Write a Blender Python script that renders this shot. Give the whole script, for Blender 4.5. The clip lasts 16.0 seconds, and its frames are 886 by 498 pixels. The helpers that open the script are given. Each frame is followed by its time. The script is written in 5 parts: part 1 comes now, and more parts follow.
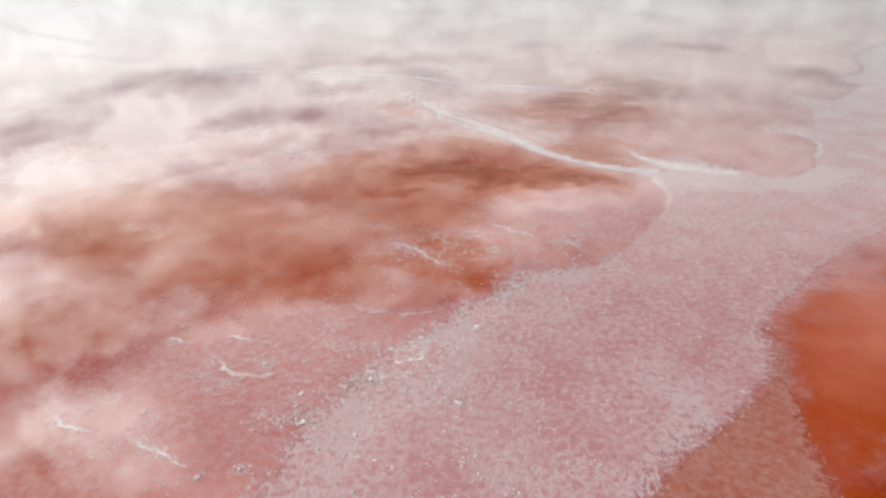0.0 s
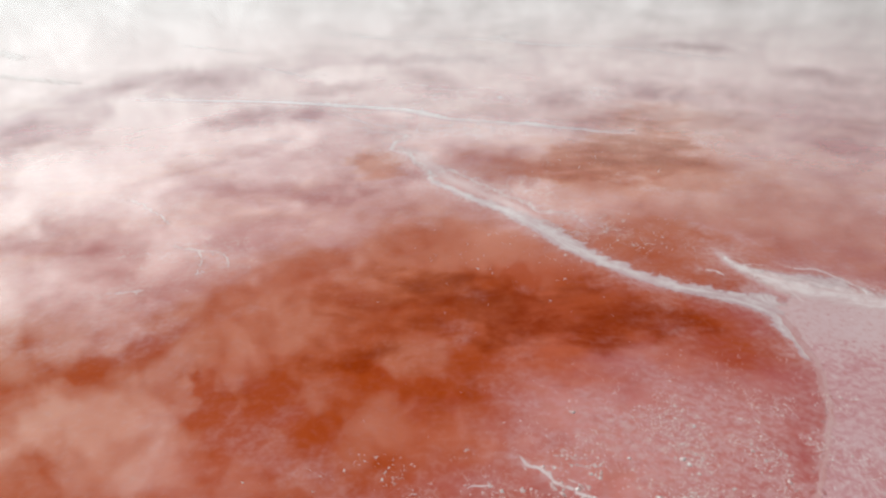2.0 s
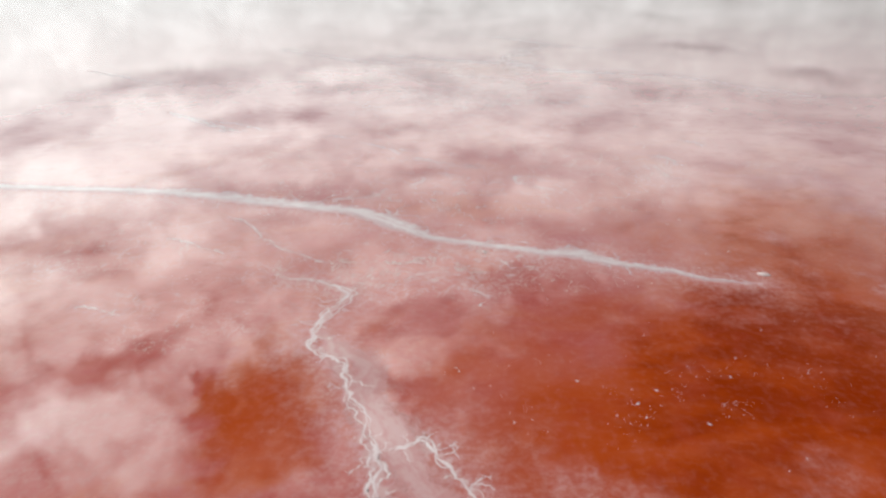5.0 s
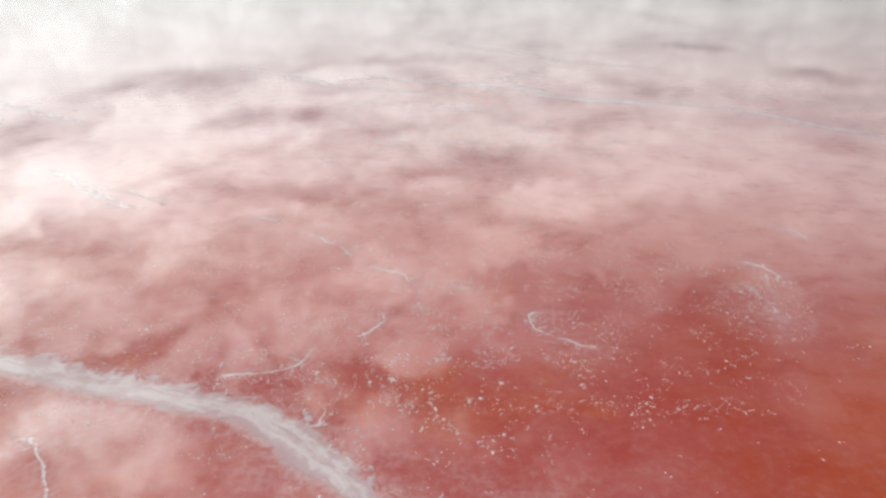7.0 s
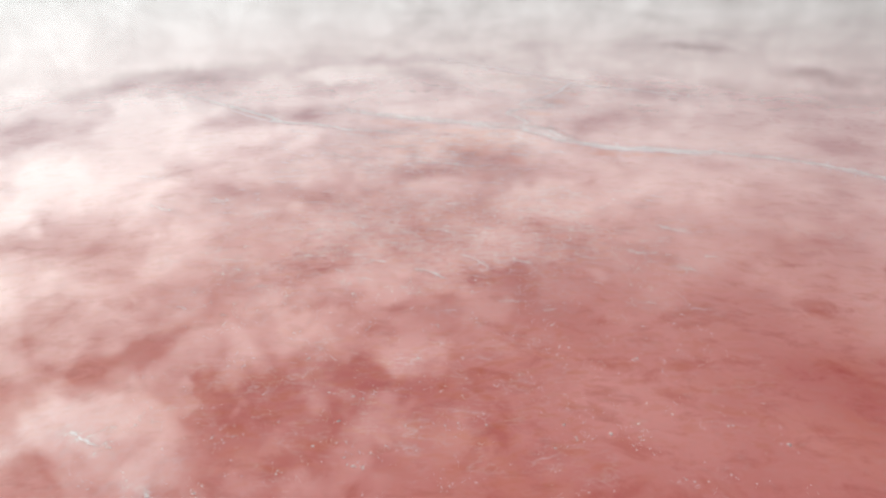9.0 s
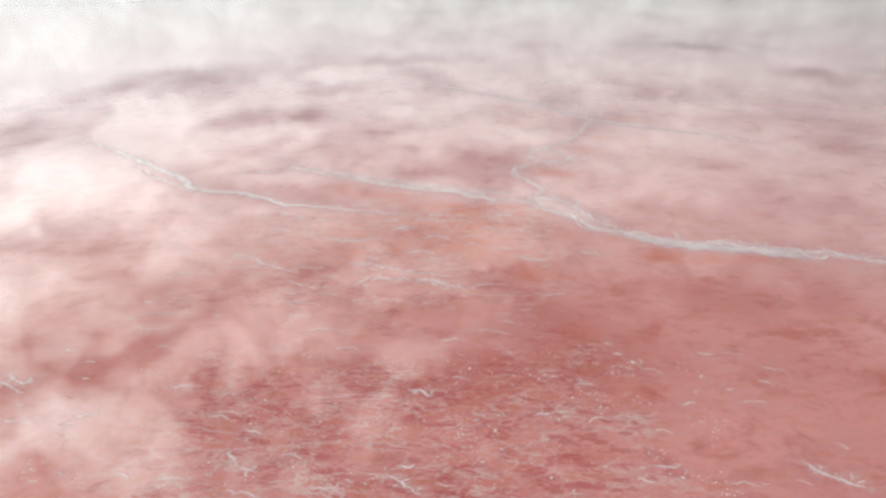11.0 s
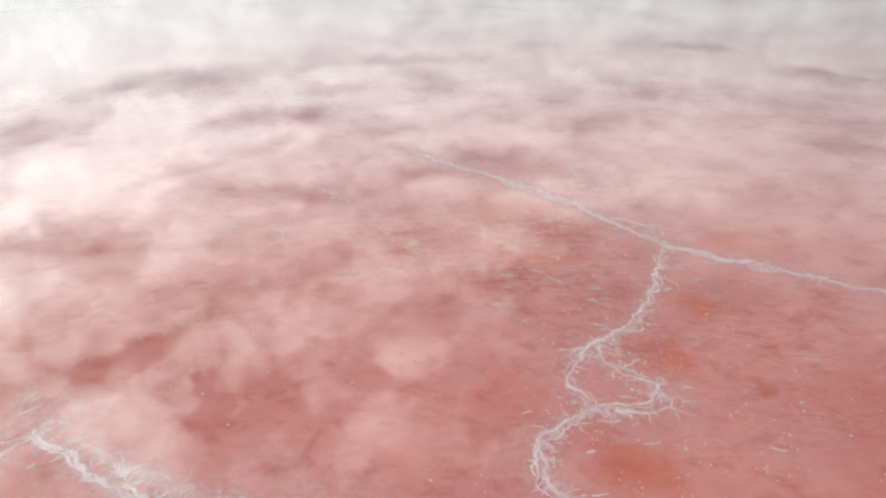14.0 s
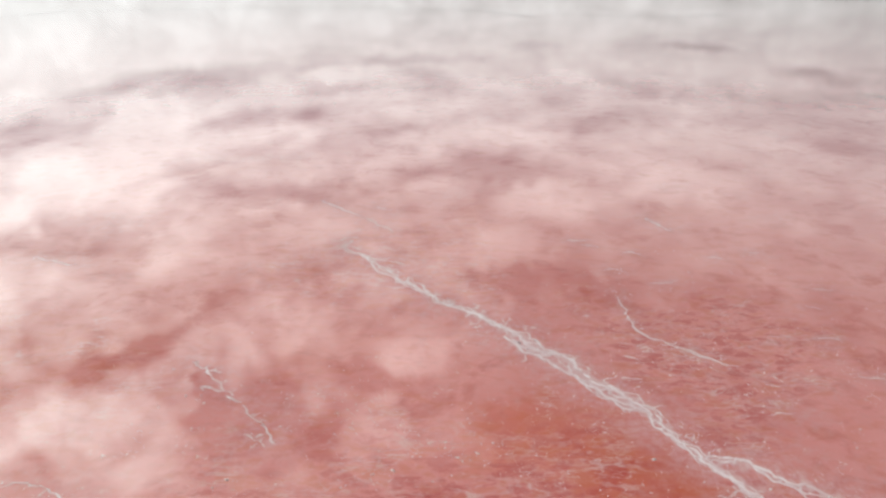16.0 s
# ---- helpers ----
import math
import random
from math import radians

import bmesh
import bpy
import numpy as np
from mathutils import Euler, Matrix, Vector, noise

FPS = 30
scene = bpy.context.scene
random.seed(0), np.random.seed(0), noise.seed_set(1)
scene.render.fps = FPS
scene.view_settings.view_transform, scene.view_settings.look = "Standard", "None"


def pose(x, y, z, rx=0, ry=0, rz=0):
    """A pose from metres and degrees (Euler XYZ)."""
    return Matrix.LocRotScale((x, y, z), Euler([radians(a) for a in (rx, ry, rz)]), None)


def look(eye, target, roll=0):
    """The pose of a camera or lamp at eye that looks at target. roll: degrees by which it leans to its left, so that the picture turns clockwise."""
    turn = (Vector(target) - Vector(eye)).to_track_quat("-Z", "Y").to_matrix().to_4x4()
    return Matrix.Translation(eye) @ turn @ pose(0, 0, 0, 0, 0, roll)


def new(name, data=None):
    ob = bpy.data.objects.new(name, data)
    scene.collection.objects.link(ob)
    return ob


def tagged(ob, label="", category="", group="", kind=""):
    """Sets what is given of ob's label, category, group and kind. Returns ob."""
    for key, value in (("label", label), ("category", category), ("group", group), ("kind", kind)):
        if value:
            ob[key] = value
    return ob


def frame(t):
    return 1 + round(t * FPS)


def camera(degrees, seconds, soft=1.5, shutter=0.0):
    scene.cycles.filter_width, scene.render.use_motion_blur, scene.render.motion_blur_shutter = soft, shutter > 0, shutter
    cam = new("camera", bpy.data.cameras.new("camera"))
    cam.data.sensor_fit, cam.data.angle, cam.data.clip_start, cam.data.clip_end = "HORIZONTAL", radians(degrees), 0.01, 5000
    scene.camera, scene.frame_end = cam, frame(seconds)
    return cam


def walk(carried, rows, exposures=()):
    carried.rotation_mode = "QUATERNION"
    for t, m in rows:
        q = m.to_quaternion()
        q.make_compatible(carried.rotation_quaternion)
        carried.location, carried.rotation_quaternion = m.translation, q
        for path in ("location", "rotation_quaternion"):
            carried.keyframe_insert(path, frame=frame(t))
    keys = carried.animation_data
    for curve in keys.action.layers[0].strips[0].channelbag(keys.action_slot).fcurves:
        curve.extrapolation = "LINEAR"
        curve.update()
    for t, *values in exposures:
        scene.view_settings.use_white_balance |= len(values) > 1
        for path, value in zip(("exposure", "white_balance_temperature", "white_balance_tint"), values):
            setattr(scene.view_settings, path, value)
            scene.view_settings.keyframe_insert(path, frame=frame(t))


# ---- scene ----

# ================= camera =================
cam = camera(70.0, 16.0, soft=2.7)
PITCH = 90 - 24.8
TRACK = [(0.0, 0.00, 0.00), (1.0, 0.27, 13.51), (2.0, 0.74, 26.86), (3.0, 1.33, 40.36), (5.5, 2.81, 73.65),
         (6.5, 3.74, 87.05), (8.0, 5.18, 107.01), (10.5, 7.59, 140.48), (11.5, 8.56, 154.00), (12.5, 9.61, 167.75),
         (13.5, 10.64, 181.34), (14.5, 11.68, 195.01), (16.0, 13.23, 216.13)]
walk(cam, [(t, pose(x, y, 20.0, PITCH, 0, 0)) for t, x, y in TRACK])

# ================= sky and sun =================
SUN_AZ, SUN_EL = -58.0, 42.0
scene.view_settings.exposure = 0.0


class Nodes:
    """Short-hand for a node tree."""

    def __init__(self, tree):
        self.tree = tree
        tree.nodes.clear()

    def add(self, kind, **sets):
        node = self.tree.nodes.new(kind)
        for key, value in sets.items():
            if key == "op":
                node.operation = value
            elif key == "blend":
                node.blend_type = value
            elif key == "dims":
                node.noise_dimensions = value
            elif key == "interp":
                node.interpolation_type = value
            elif key == "vtype":
                node.vector_type = value
        return node

    def link(self, a, b):
        self.tree.links.new(a, b)

    def put(self, socket, value):
        if isinstance(value, bpy.types.NodeSocket):
            self.link(value, socket)
        else:
            socket.default_value = value

    def math(self, op, a, b=0.0, c=None, clamp=False):
        n = self.add("ShaderNodeMath", op=op)
        n.use_clamp = clamp
        self.put(n.inputs[0], a)
        self.put(n.inputs[1], b)
        if c is not None:
            self.put(n.inputs[2], c)
        return n.outputs[0]

    def vec(self, op, a, b=(0, 0, 0)):
        n = self.add("ShaderNodeVectorMath", op=op)
        self.put(n.inputs[0], a)
        self.put(n.inputs[1], b)
        return n.outputs["Value"] if op in ("LENGTH", "DOT_PRODUCT", "DISTANCE") else n.outputs[0]

    def mix(self, fac, a, b, blend="MIX"):
        n = self.add("ShaderNodeMix")
        n.data_type, n.blend_type = "RGBA", blend
        self.put(n.inputs[0], fac)
        self.put(n.inputs[6], a)
        self.put(n.inputs[7], b)
        return n.outputs[2]

    def ramp(self, x, lo, hi, a=0.0, b=1.0, smooth=True):
        n = self.add("ShaderNodeMapRange", interp="SMOOTHSTEP" if smooth else "LINEAR")
        for k, v in enumerate((x, lo, hi, a, b)):
            self.put(n.inputs[k], v)
        return n.outputs[0]

    def noise(self, vector, scale, detail=4.0, rough=0.55, distort=0.0):
        n = self.add("ShaderNodeTexNoise", dims="3D")
        self.put(n.inputs["Vector"], vector)
        n.inputs["Scale"].default_value = scale
        n.inputs["Detail"].default_value = detail
        n.inputs["Roughness"].default_value = rough
        n.inputs["Distortion"].default_value = distort
        return n

    def mapping(self, vector, loc=(0, 0, 0), rot=(0, 0, 0), scale=(1, 1, 1), vtype="POINT"):
        n = self.add("ShaderNodeMapping", vtype=vtype)
        self.put(n.inputs["Vector"], vector)
        n.inputs["Location"].default_value = loc
        n.inputs["Rotation"].default_value = rot
        n.inputs["Scale"].default_value = scale
        return n.outputs[0]


def build_sky():
    """A hazy evening sky with broken cloud, brightest round the veiled sun."""
    world = bpy.data.worlds.new("sky")
    scene.world = world
    world.use_nodes = True
    k = Nodes(world.node_tree)
    ray = k.add("ShaderNodeTexCoord").outputs["Generated"]
    xyz = k.add("ShaderNodeSeparateXYZ")
    k.link(ray, xyz.inputs[0])
    x, y, z = xyz.outputs
    up = k.math("MAXIMUM", z, 0.0)
    # clear sky
    sky = k.add("ShaderNodeTexSky")
    sky.sky_type, sky.sun_disc = "NISHITA", False
    sky.sun_elevation, sky.sun_rotation = radians(SUN_EL), radians(SUN_AZ)
    sky.dust_density = 3.0
    elevation = k.math("MULTIPLY", k.math("ARCSINE", up), 57.29578)
    clear = k.mix(1.0, sky.outputs[0], k.mix(k.ramp(elevation, 12.0, 26.0), (0.029, 0.031, 0.036, 1), (0.022, 0.018, 0.013, 1)), "MULTIPLY")
    # cloud sheet, seen in perspective and thickened towards the horizon
    deep = k.math("ADD", up, 0.22)
    comb = k.add("ShaderNodeCombineXYZ")
    k.link(k.math("DIVIDE", x, deep), comb.inputs[0])
    k.link(k.math("DIVIDE", y, deep), comb.inputs[1])
    sheet = comb.outputs[0]
    bulk = k.noise(sheet, 1.7, 9.0, 0.56, 0.6).outputs["Fac"]
    puff = k.noise(sheet, 5.5, 9.0, 0.6, 0.5).outputs["Fac"]
    wisp = k.noise(sheet, 13.0, 8.0, 0.62, 0.9).outputs["Fac"]
    # bearing and height in degrees, stirred so that the masses have cloudy edges
    az = k.math("MULTIPLY", k.math("ARCTAN2", x, y), 57.29578)
    el = elevation
    place = k.add("ShaderNodeCombineXYZ")
    k.link(az, place.inputs[0])
    k.link(el, place.inputs[1])
    stir = k.noise(ray, 9.0, 9.0, 0.64).outputs["Color"]
    stir = k.vec("MULTIPLY", k.vec("SUBTRACT", stir, (0.5, 0.5, 0.5)), (17, 12, 0))
    calm = k.vec("SCALE", stir)
    k.link(k.ramp(el, 8.0, 30.0, 0.25, 1.0), calm.node.inputs["Scale"])
    spot = k.vec("ADD", place.outputs[0], calm)
    # how much cloud: closed haze towards the horizon, heaped and broken higher up
    cover = k.ramp(el, 6.0, 32.0, 0.82, 0.30)
    cover = k.math("ADD", cover, k.math("MULTIPLY", k.math("SUBTRACT", bulk, 0.5), k.ramp(el, 3.0, 10.0, 0.15, 0.9)))
    cover = k.math("ADD", cover, k.math("MULTIPLY", k.math("SUBTRACT", puff, 0.5), k.ramp(el, 3.0, 14.0, 0.15, 1.1)))
    cover = k.math("ADD", cover, k.math("MULTIPLY", k.math("SUBTRACT", wisp, 0.5), k.ramp(el, 3.0, 20.0, 0.1, 0.8)))
    level = k.mapping(place.outputs[0], scale=(0.13, 0.55, 1))
    band = k.noise(level, 1.0, 7, 0.6, 0.5).outputs["Fac"]
    cover = k.math("ADD", cover, k.math("MULTIPLY", k.math("SUBTRACT", band, 0.5), k.ramp(el, 10.0, 26.0, 0.95, 0.3)))
    heap = k.noise(ray, 13.0, 9, 0.6, 0.6).outputs["Fac"]
    cover = k.math("ADD", cover, k.math("MULTIPLY", k.math("SUBTRACT", heap, 0.5), k.ramp(el, 22.0, 32.0, 0.3, 2.4)))
    for a, e, ra, re, tilt, amount in VEIL + STREAKS + PUFFS + BREAKS:
        q = k.mapping(spot, (a, e, 0), (0, 0, radians(tilt)), (ra, re, 1), "TEXTURE")
        cover = k.math("ADD", cover, k.ramp(k.vec("LENGTH", q), 0.3, 1.5, amount, 0.0))
    firm = k.ramp(el, 8.0, 32.0, 0.38, 0.54)
    density = k.ramp(cover, k.math("SUBTRACT", 0.46, firm), k.math("ADD", 0.5, firm), k.math("SUBTRACT", k.ramp(el, 6.0, 16.0, 0.3, 0.16), k.ramp(el, 24.0, 32.0, 0.0, 0.13)), 1.0, False)
    body = k.ramp(k.noise(ray, 16.0, 8, 0.6, 0.3).outputs["Fac"], 0.3, 0.7, 0.86, 1.12)
    density = k.math("MULTIPLY", density, body)
    sun = Vector((math.sin(radians(SUN_AZ)) * math.cos(radians(SUN_EL)),
                  math.cos(radians(SUN_AZ)) * math.cos(radians(SUN_EL)), math.sin(radians(SUN_EL))))
    near = k.math("MAXIMUM", k.vec("DOT_PRODUCT", ray, tuple(sun)), 0.0)
    glow = k.math("POWER", near, 9.0)
    broad = k.math("MULTIPLY", k.math("POWER", near, 2.5), 0.7)
    light = k.math("ADD", k.math("MULTIPLY", glow, GLOW), k.math("ADD", broad, BASE))
    light = k.math("MULTIPLY", light, k.math("MULTIPLY", k.ramp(el, 4.0, 20.0, 0.97, 1.38), k.math("MULTIPLY", k.ramp(el, 24.0, 36.0, 1.0, 1.06), k.ramp(el, 44.0, 60.0, 1.0, 0.1))))
    light = k.math("MULTIPLY", light, k.ramp(az, 8.0, 38.0, 1.0, 0.86))
    tone = k.mix(k.ramp(el, 10.0, 28.0), (0.91, 0.96, 0.95, 1), (0.97, 0.925, 0.88, 1))
    tone = k.mix(k.math("MINIMUM", k.math("MULTIPLY", glow, 1.6), 1.0), tone, (0.86, 0.975, 0.935, 1))
    cloud = k.vec("SCALE", tone)
    k.link(light, cloud.node.inputs["Scale"])
    thick = k.vec("SCALE", cloud)
    k.link(density, thick.node.inputs["Scale"])
    total = k.mix(1.0, k.mix(k.math("MINIMUM", density, 1.0), clear, (0, 0, 0, 1)), thick, "ADD")
    back = k.add("ShaderNodeBackground")
    k.link(total, back.inputs[0])
    out = k.add("ShaderNodeOutputWorld")
    k.link(back.outputs[0], out.inputs[0])
    lamp = bpy.data.lights.new("sun", "SUN")
    lamp.energy, lamp.angle, lamp.color = 1.5, radians(14), (1.0, 0.93, 0.84)
    ob = new("sun", lamp)
    ob.matrix_world = look(sun * 100, (0, 0, 0))


BASE, GLOW = 0.82, 1.6
# bearing, height, half width, half height, tilt, cover: bright veils, thin streaks, heaped clouds and the breaks between them
VEIL = [(-29.4, 5.7, 15.1, 3.4, 0, 0.2), (-24.8, 12.2, 3.8, 1.4, -10, 0.6), (-15.5, 10.3, 2.0, 1.1, 0, 0.35),
         (-31.7, 16.7, 9.0, 1.6, -18, 0.45), (-25.6, 17.4, 2.6, 1.4, 25, 0.3), (-9.1, 8.7, 2.4, 0.7, 0, 0.3),
         (5.0, 14.7, 10.7, 0.7, 0, 0.3), (10.5, 16.3, 2.6, 1.2, 20, 0.3), (-21.7, 14.8, 4.1, 0.9, -5, 0.25)]
STREAKS = [(-23.0, 9.2, 6.0, 1.0, -6, -0.55), (-33.8, 12.2, 3.6, 1.2, -10, -0.45), (-28.2, 12.1, 2.8, 0.8, -12, -0.4),
         (-15.3, 12.5, 5.5, 0.9, -3, -0.5), (-9.2, 10.3, 4.2, 0.8, 0, -0.4), (-4.6, 8.0, 2.5, 0.5, 0, -0.25),
         (1.9, 17.6, 8.5, 1.3, 0, -0.3), (19.3, 10.4, 4.3, 0.8, 3, -0.35), (13.5, 13.0, 3.7, 0.9, 0, -0.2),
         (29.8, 8.4, 3.6, 0.5, 3, -0.42), (33.4, 13.7, 3.5, 0.8, 5, -0.35), (20.9, 6.6, 2.8, 0.3, 0, -0.4),
         (0.8, 7.8, 3.2, 0.4, 0, -0.3), (-13.0, 18.9, 7.1, 1.0, 0, -0.3)]
PUFFS = [(9.5, 20.3, 4.8, 1.8, 0, 0.4), (19.0, 18.4, 7.2, 2.1, 0, 0.32), (6.0, 25.2, 5.6, 2.1, 0, 0.62),
         (-4.8, 26.7, 4.5, 1.9, 0, 0.4), (-2.8, 33.5, 3.7, 2.3, 0, 0.6), (-13.6, 30.4, 5.0, 2.1, -20, 0.35),
         (-25.5, 22.8, 3.7, 2.1, 0, 0.35), (-38.1, 33.9, 7.0, 2.5, 0, 0.85), (-32.6, 37.7, 6.6, 2.3, 0, 0.5),
         (-22.4, 32.8, 6.8, 2.0, -15, 0.3), (-37.7, 24.4, 2.6, 2.2, 0, 0.3), (-8.6, 39.9, 4.7, 2.8, -20, 0.45),
         (18.7, 30.0, 3.2, 1.7, 0, 0.3), (-19.3, 40.9, 5.3, 1.8, -20, 0.1), (-32.3, 28.2, 5.6, 1.5, -5, 0.25)]
BREAKS = [(-33.4, 20.4, 5.9, 1.2, 0, -0.22), (10.2, 29.5, 6.5, 1.2, 5, -0.9), (17.1, 26.8, 3.7, 0.8, 10, -0.5),
         (20.2, 32.2, 8.0, 1.6, 8, -0.6), (-6.4, 35.9, 5.8, 1.4, 18, -0.7), (-25.8, 36.6, 2.6, 0.9, -42, -0.9),
         (-19.2, 36.8, 4.0, 1.6, -30, -0.7), (-13.7, 38.2, 3.6, 1.4, -25, -0.5), (9.8, 37.9, 11.0, 4.1, 0, -0.6),
         (31.3, 34.5, 19.5, 8.1, 0, -0.95), (31.6, 23.3, 10.8, 2.6, 0, -0.2), (-12.6, 26.2, 3.8, 1.2, 0, -0.3),
         (-25.3, 28.9, 5.8, 0.9, -8, -0.2), (4.5, 46.1, 19.7, 2.7, 0, -0.6)]
build_sky()


# ================= noise for shapes =================
def lattice(ix, iy, seed):
    n = (ix.astype(np.int64) * 374761393 + iy.astype(np.int64) * 668265263 + seed * 1442695041) & 0xFFFFFFFF
    n = ((n ^ (n >> 13)) * 1274126177) & 0xFFFFFFFF
    n = (n ^ (n >> 16)) & 0xFFFFFFFF
    return n / 4294967295.0 * 2 * np.pi


def grad(x, y, seed=0):
    """Gradient noise, about -0.7 to 0.7."""
    x, y = np.asarray(x, float), np.asarray(y, float)
    x0, y0 = np.floor(x), np.floor(y)
    fx, fy = x - x0, y - y0
    sx, sy = fx * fx * fx * (fx * (fx * 6 - 15) + 10), fy * fy * fy * (fy * (fy * 6 - 15) + 10)

    def corner(dx, dy):
        a = lattice(x0 + dx, y0 + dy, seed)
        return np.cos(a) * (fx - dx) + np.sin(a) * (fy - dy)

    top = corner(0, 0) * (1 - sx) + corner(1, 0) * sx
    low = corner(0, 1) * (1 - sx) + corner(1, 1) * sx
    return top * (1 - sy) + low * sy


def fbm(x, y, size, octaves=4, seed=0, gain=0.5):
    """Layered noise about zero; size: metres of the largest swell."""
    total, amp, f = 0.0, 1.0, 1.0 / size
    for o in range(octaves):
        total = total + amp * grad(x * f + 17.3 * o, y * f - 9.1 * o, seed + o)
        amp, f = amp * gain, f * 2.03
    return total


def crease(x, y, size, octaves=3, seed=0):
    """Veined noise: near 1 on a net of thin lines, falling to 0 between them."""
    total, amp, f = 0.0, 0.6, 1.0 / size
    for o in range(octaves):
        total = total + amp * (1 - np.minimum(np.abs(grad(x * f + 3.7 * o, y * f + 5.9 * o, seed + o)) * 3.2, 1)) ** 2
        amp, f = amp * 0.55, f * 2.1
    return total


def smooth(a, b, v):
    t = np.clip((v - a) / (b - a), 0, 1)
    return t * t * (3 - 2 * t)


# ================= materials =================
def material(name):
    m = bpy.data.materials.new(name)
    m.use_nodes = True
    k = Nodes(m.node_tree)
    out = k.add("ShaderNodeOutputMaterial")
    bsdf = k.add("ShaderNodeBsdfPrincipled")
    k.link(bsdf.outputs[0], out.inputs[0])
    return m, k, bsdf


def attribute(k, name):
    a = k.add("ShaderNodeAttribute")
    a.attribute_name = name
    return a.outputs["Fac"]


def strands(k, p, size, stretch=(1, 1, 1), turn=0.0, stir=1.1, line=0.055):
    """A net of thin wandering lines, 1 on the lines."""
    q = k.mapping(p, rot=(0, 0, turn), scale=stretch)
    n1 = k.noise(q, 0.42 / size, 5, 0.62, stir).outputs["Fac"]
    n2 = k.noise(q, 1.1 / size, 4, 0.6, stir * 0.8).outputs["Fac"]
    r1 = k.ramp(k.math("ABSOLUTE", k.math("SUBTRACT", n1, 0.5)), 0.0, line, 1.0, 0.0)
    r2 = k.ramp(k.math("ABSOLUTE", k.math("SUBTRACT", n2, 0.5)), 0.0, line, 0.7, 0.0)
    return k.math("MAXIMUM", r1, r2)


def mixed_fac(k, b, out, gloss):
    """Lays gloss over the body b; returns the socket that sets how much."""
    mixed = k.add("ShaderNodeMixShader")
    k.link(b.outputs[0], mixed.inputs[1])
    k.link(gloss.outputs[0], mixed.inputs[2])
    k.link(mixed.outputs[0], out.inputs[0])
    return mixed.inputs[0]


def film_of_brine(k, b, normal=None, weight=1.0, veil=None, cover=None):
    """A mirror-smooth film over the body, stronger the flatter it is looked at."""
    out = b.outputs[0].links[0].to_node
    lw = k.add("ShaderNodeLayerWeight")
    lw.inputs["Blend"].default_value = 0.5
    gloss = k.add("ShaderNodeBsdfGlossy")
    gloss.inputs["Color"].default_value = (1, 1, 1, 1)
    gloss.inputs["Roughness"].default_value = 0.03
    if normal is None:
        normal = k.add("ShaderNodeCombineXYZ")
        normal.inputs[2].default_value = 1.0
        normal = normal.outputs[0]
    k.link(normal, lw.inputs["Normal"])
    k.link(normal, gloss.inputs["Normal"])
    grazing = k.math("POWER", lw.outputs["Facing"], 3.3)
    mirror = k.math("ADD", k.math("MULTIPLY", grazing, 0.95), 0.05)
    flat = k.math("MULTIPLY", grazing, 1.4, clamp=True)
    dull = k.math("MULTIPLY", k.math("SUBTRACT", 1.0, weight), k.math("SUBTRACT", 1.0, flat))
    fac = k.math("MULTIPLY", mirror, k.math("SUBTRACT", 1.0, dull), clamp=True)
    if veil is not None:
        k.link(k.mix(flat, veil, (1, 1, 1, 1)), gloss.inputs["Color"])
    if cover is not None:
        fac = k.math("MULTIPLY", fac, cover)
    k.link(fac, mixed_fac(k, b, out, gloss))
    return gloss


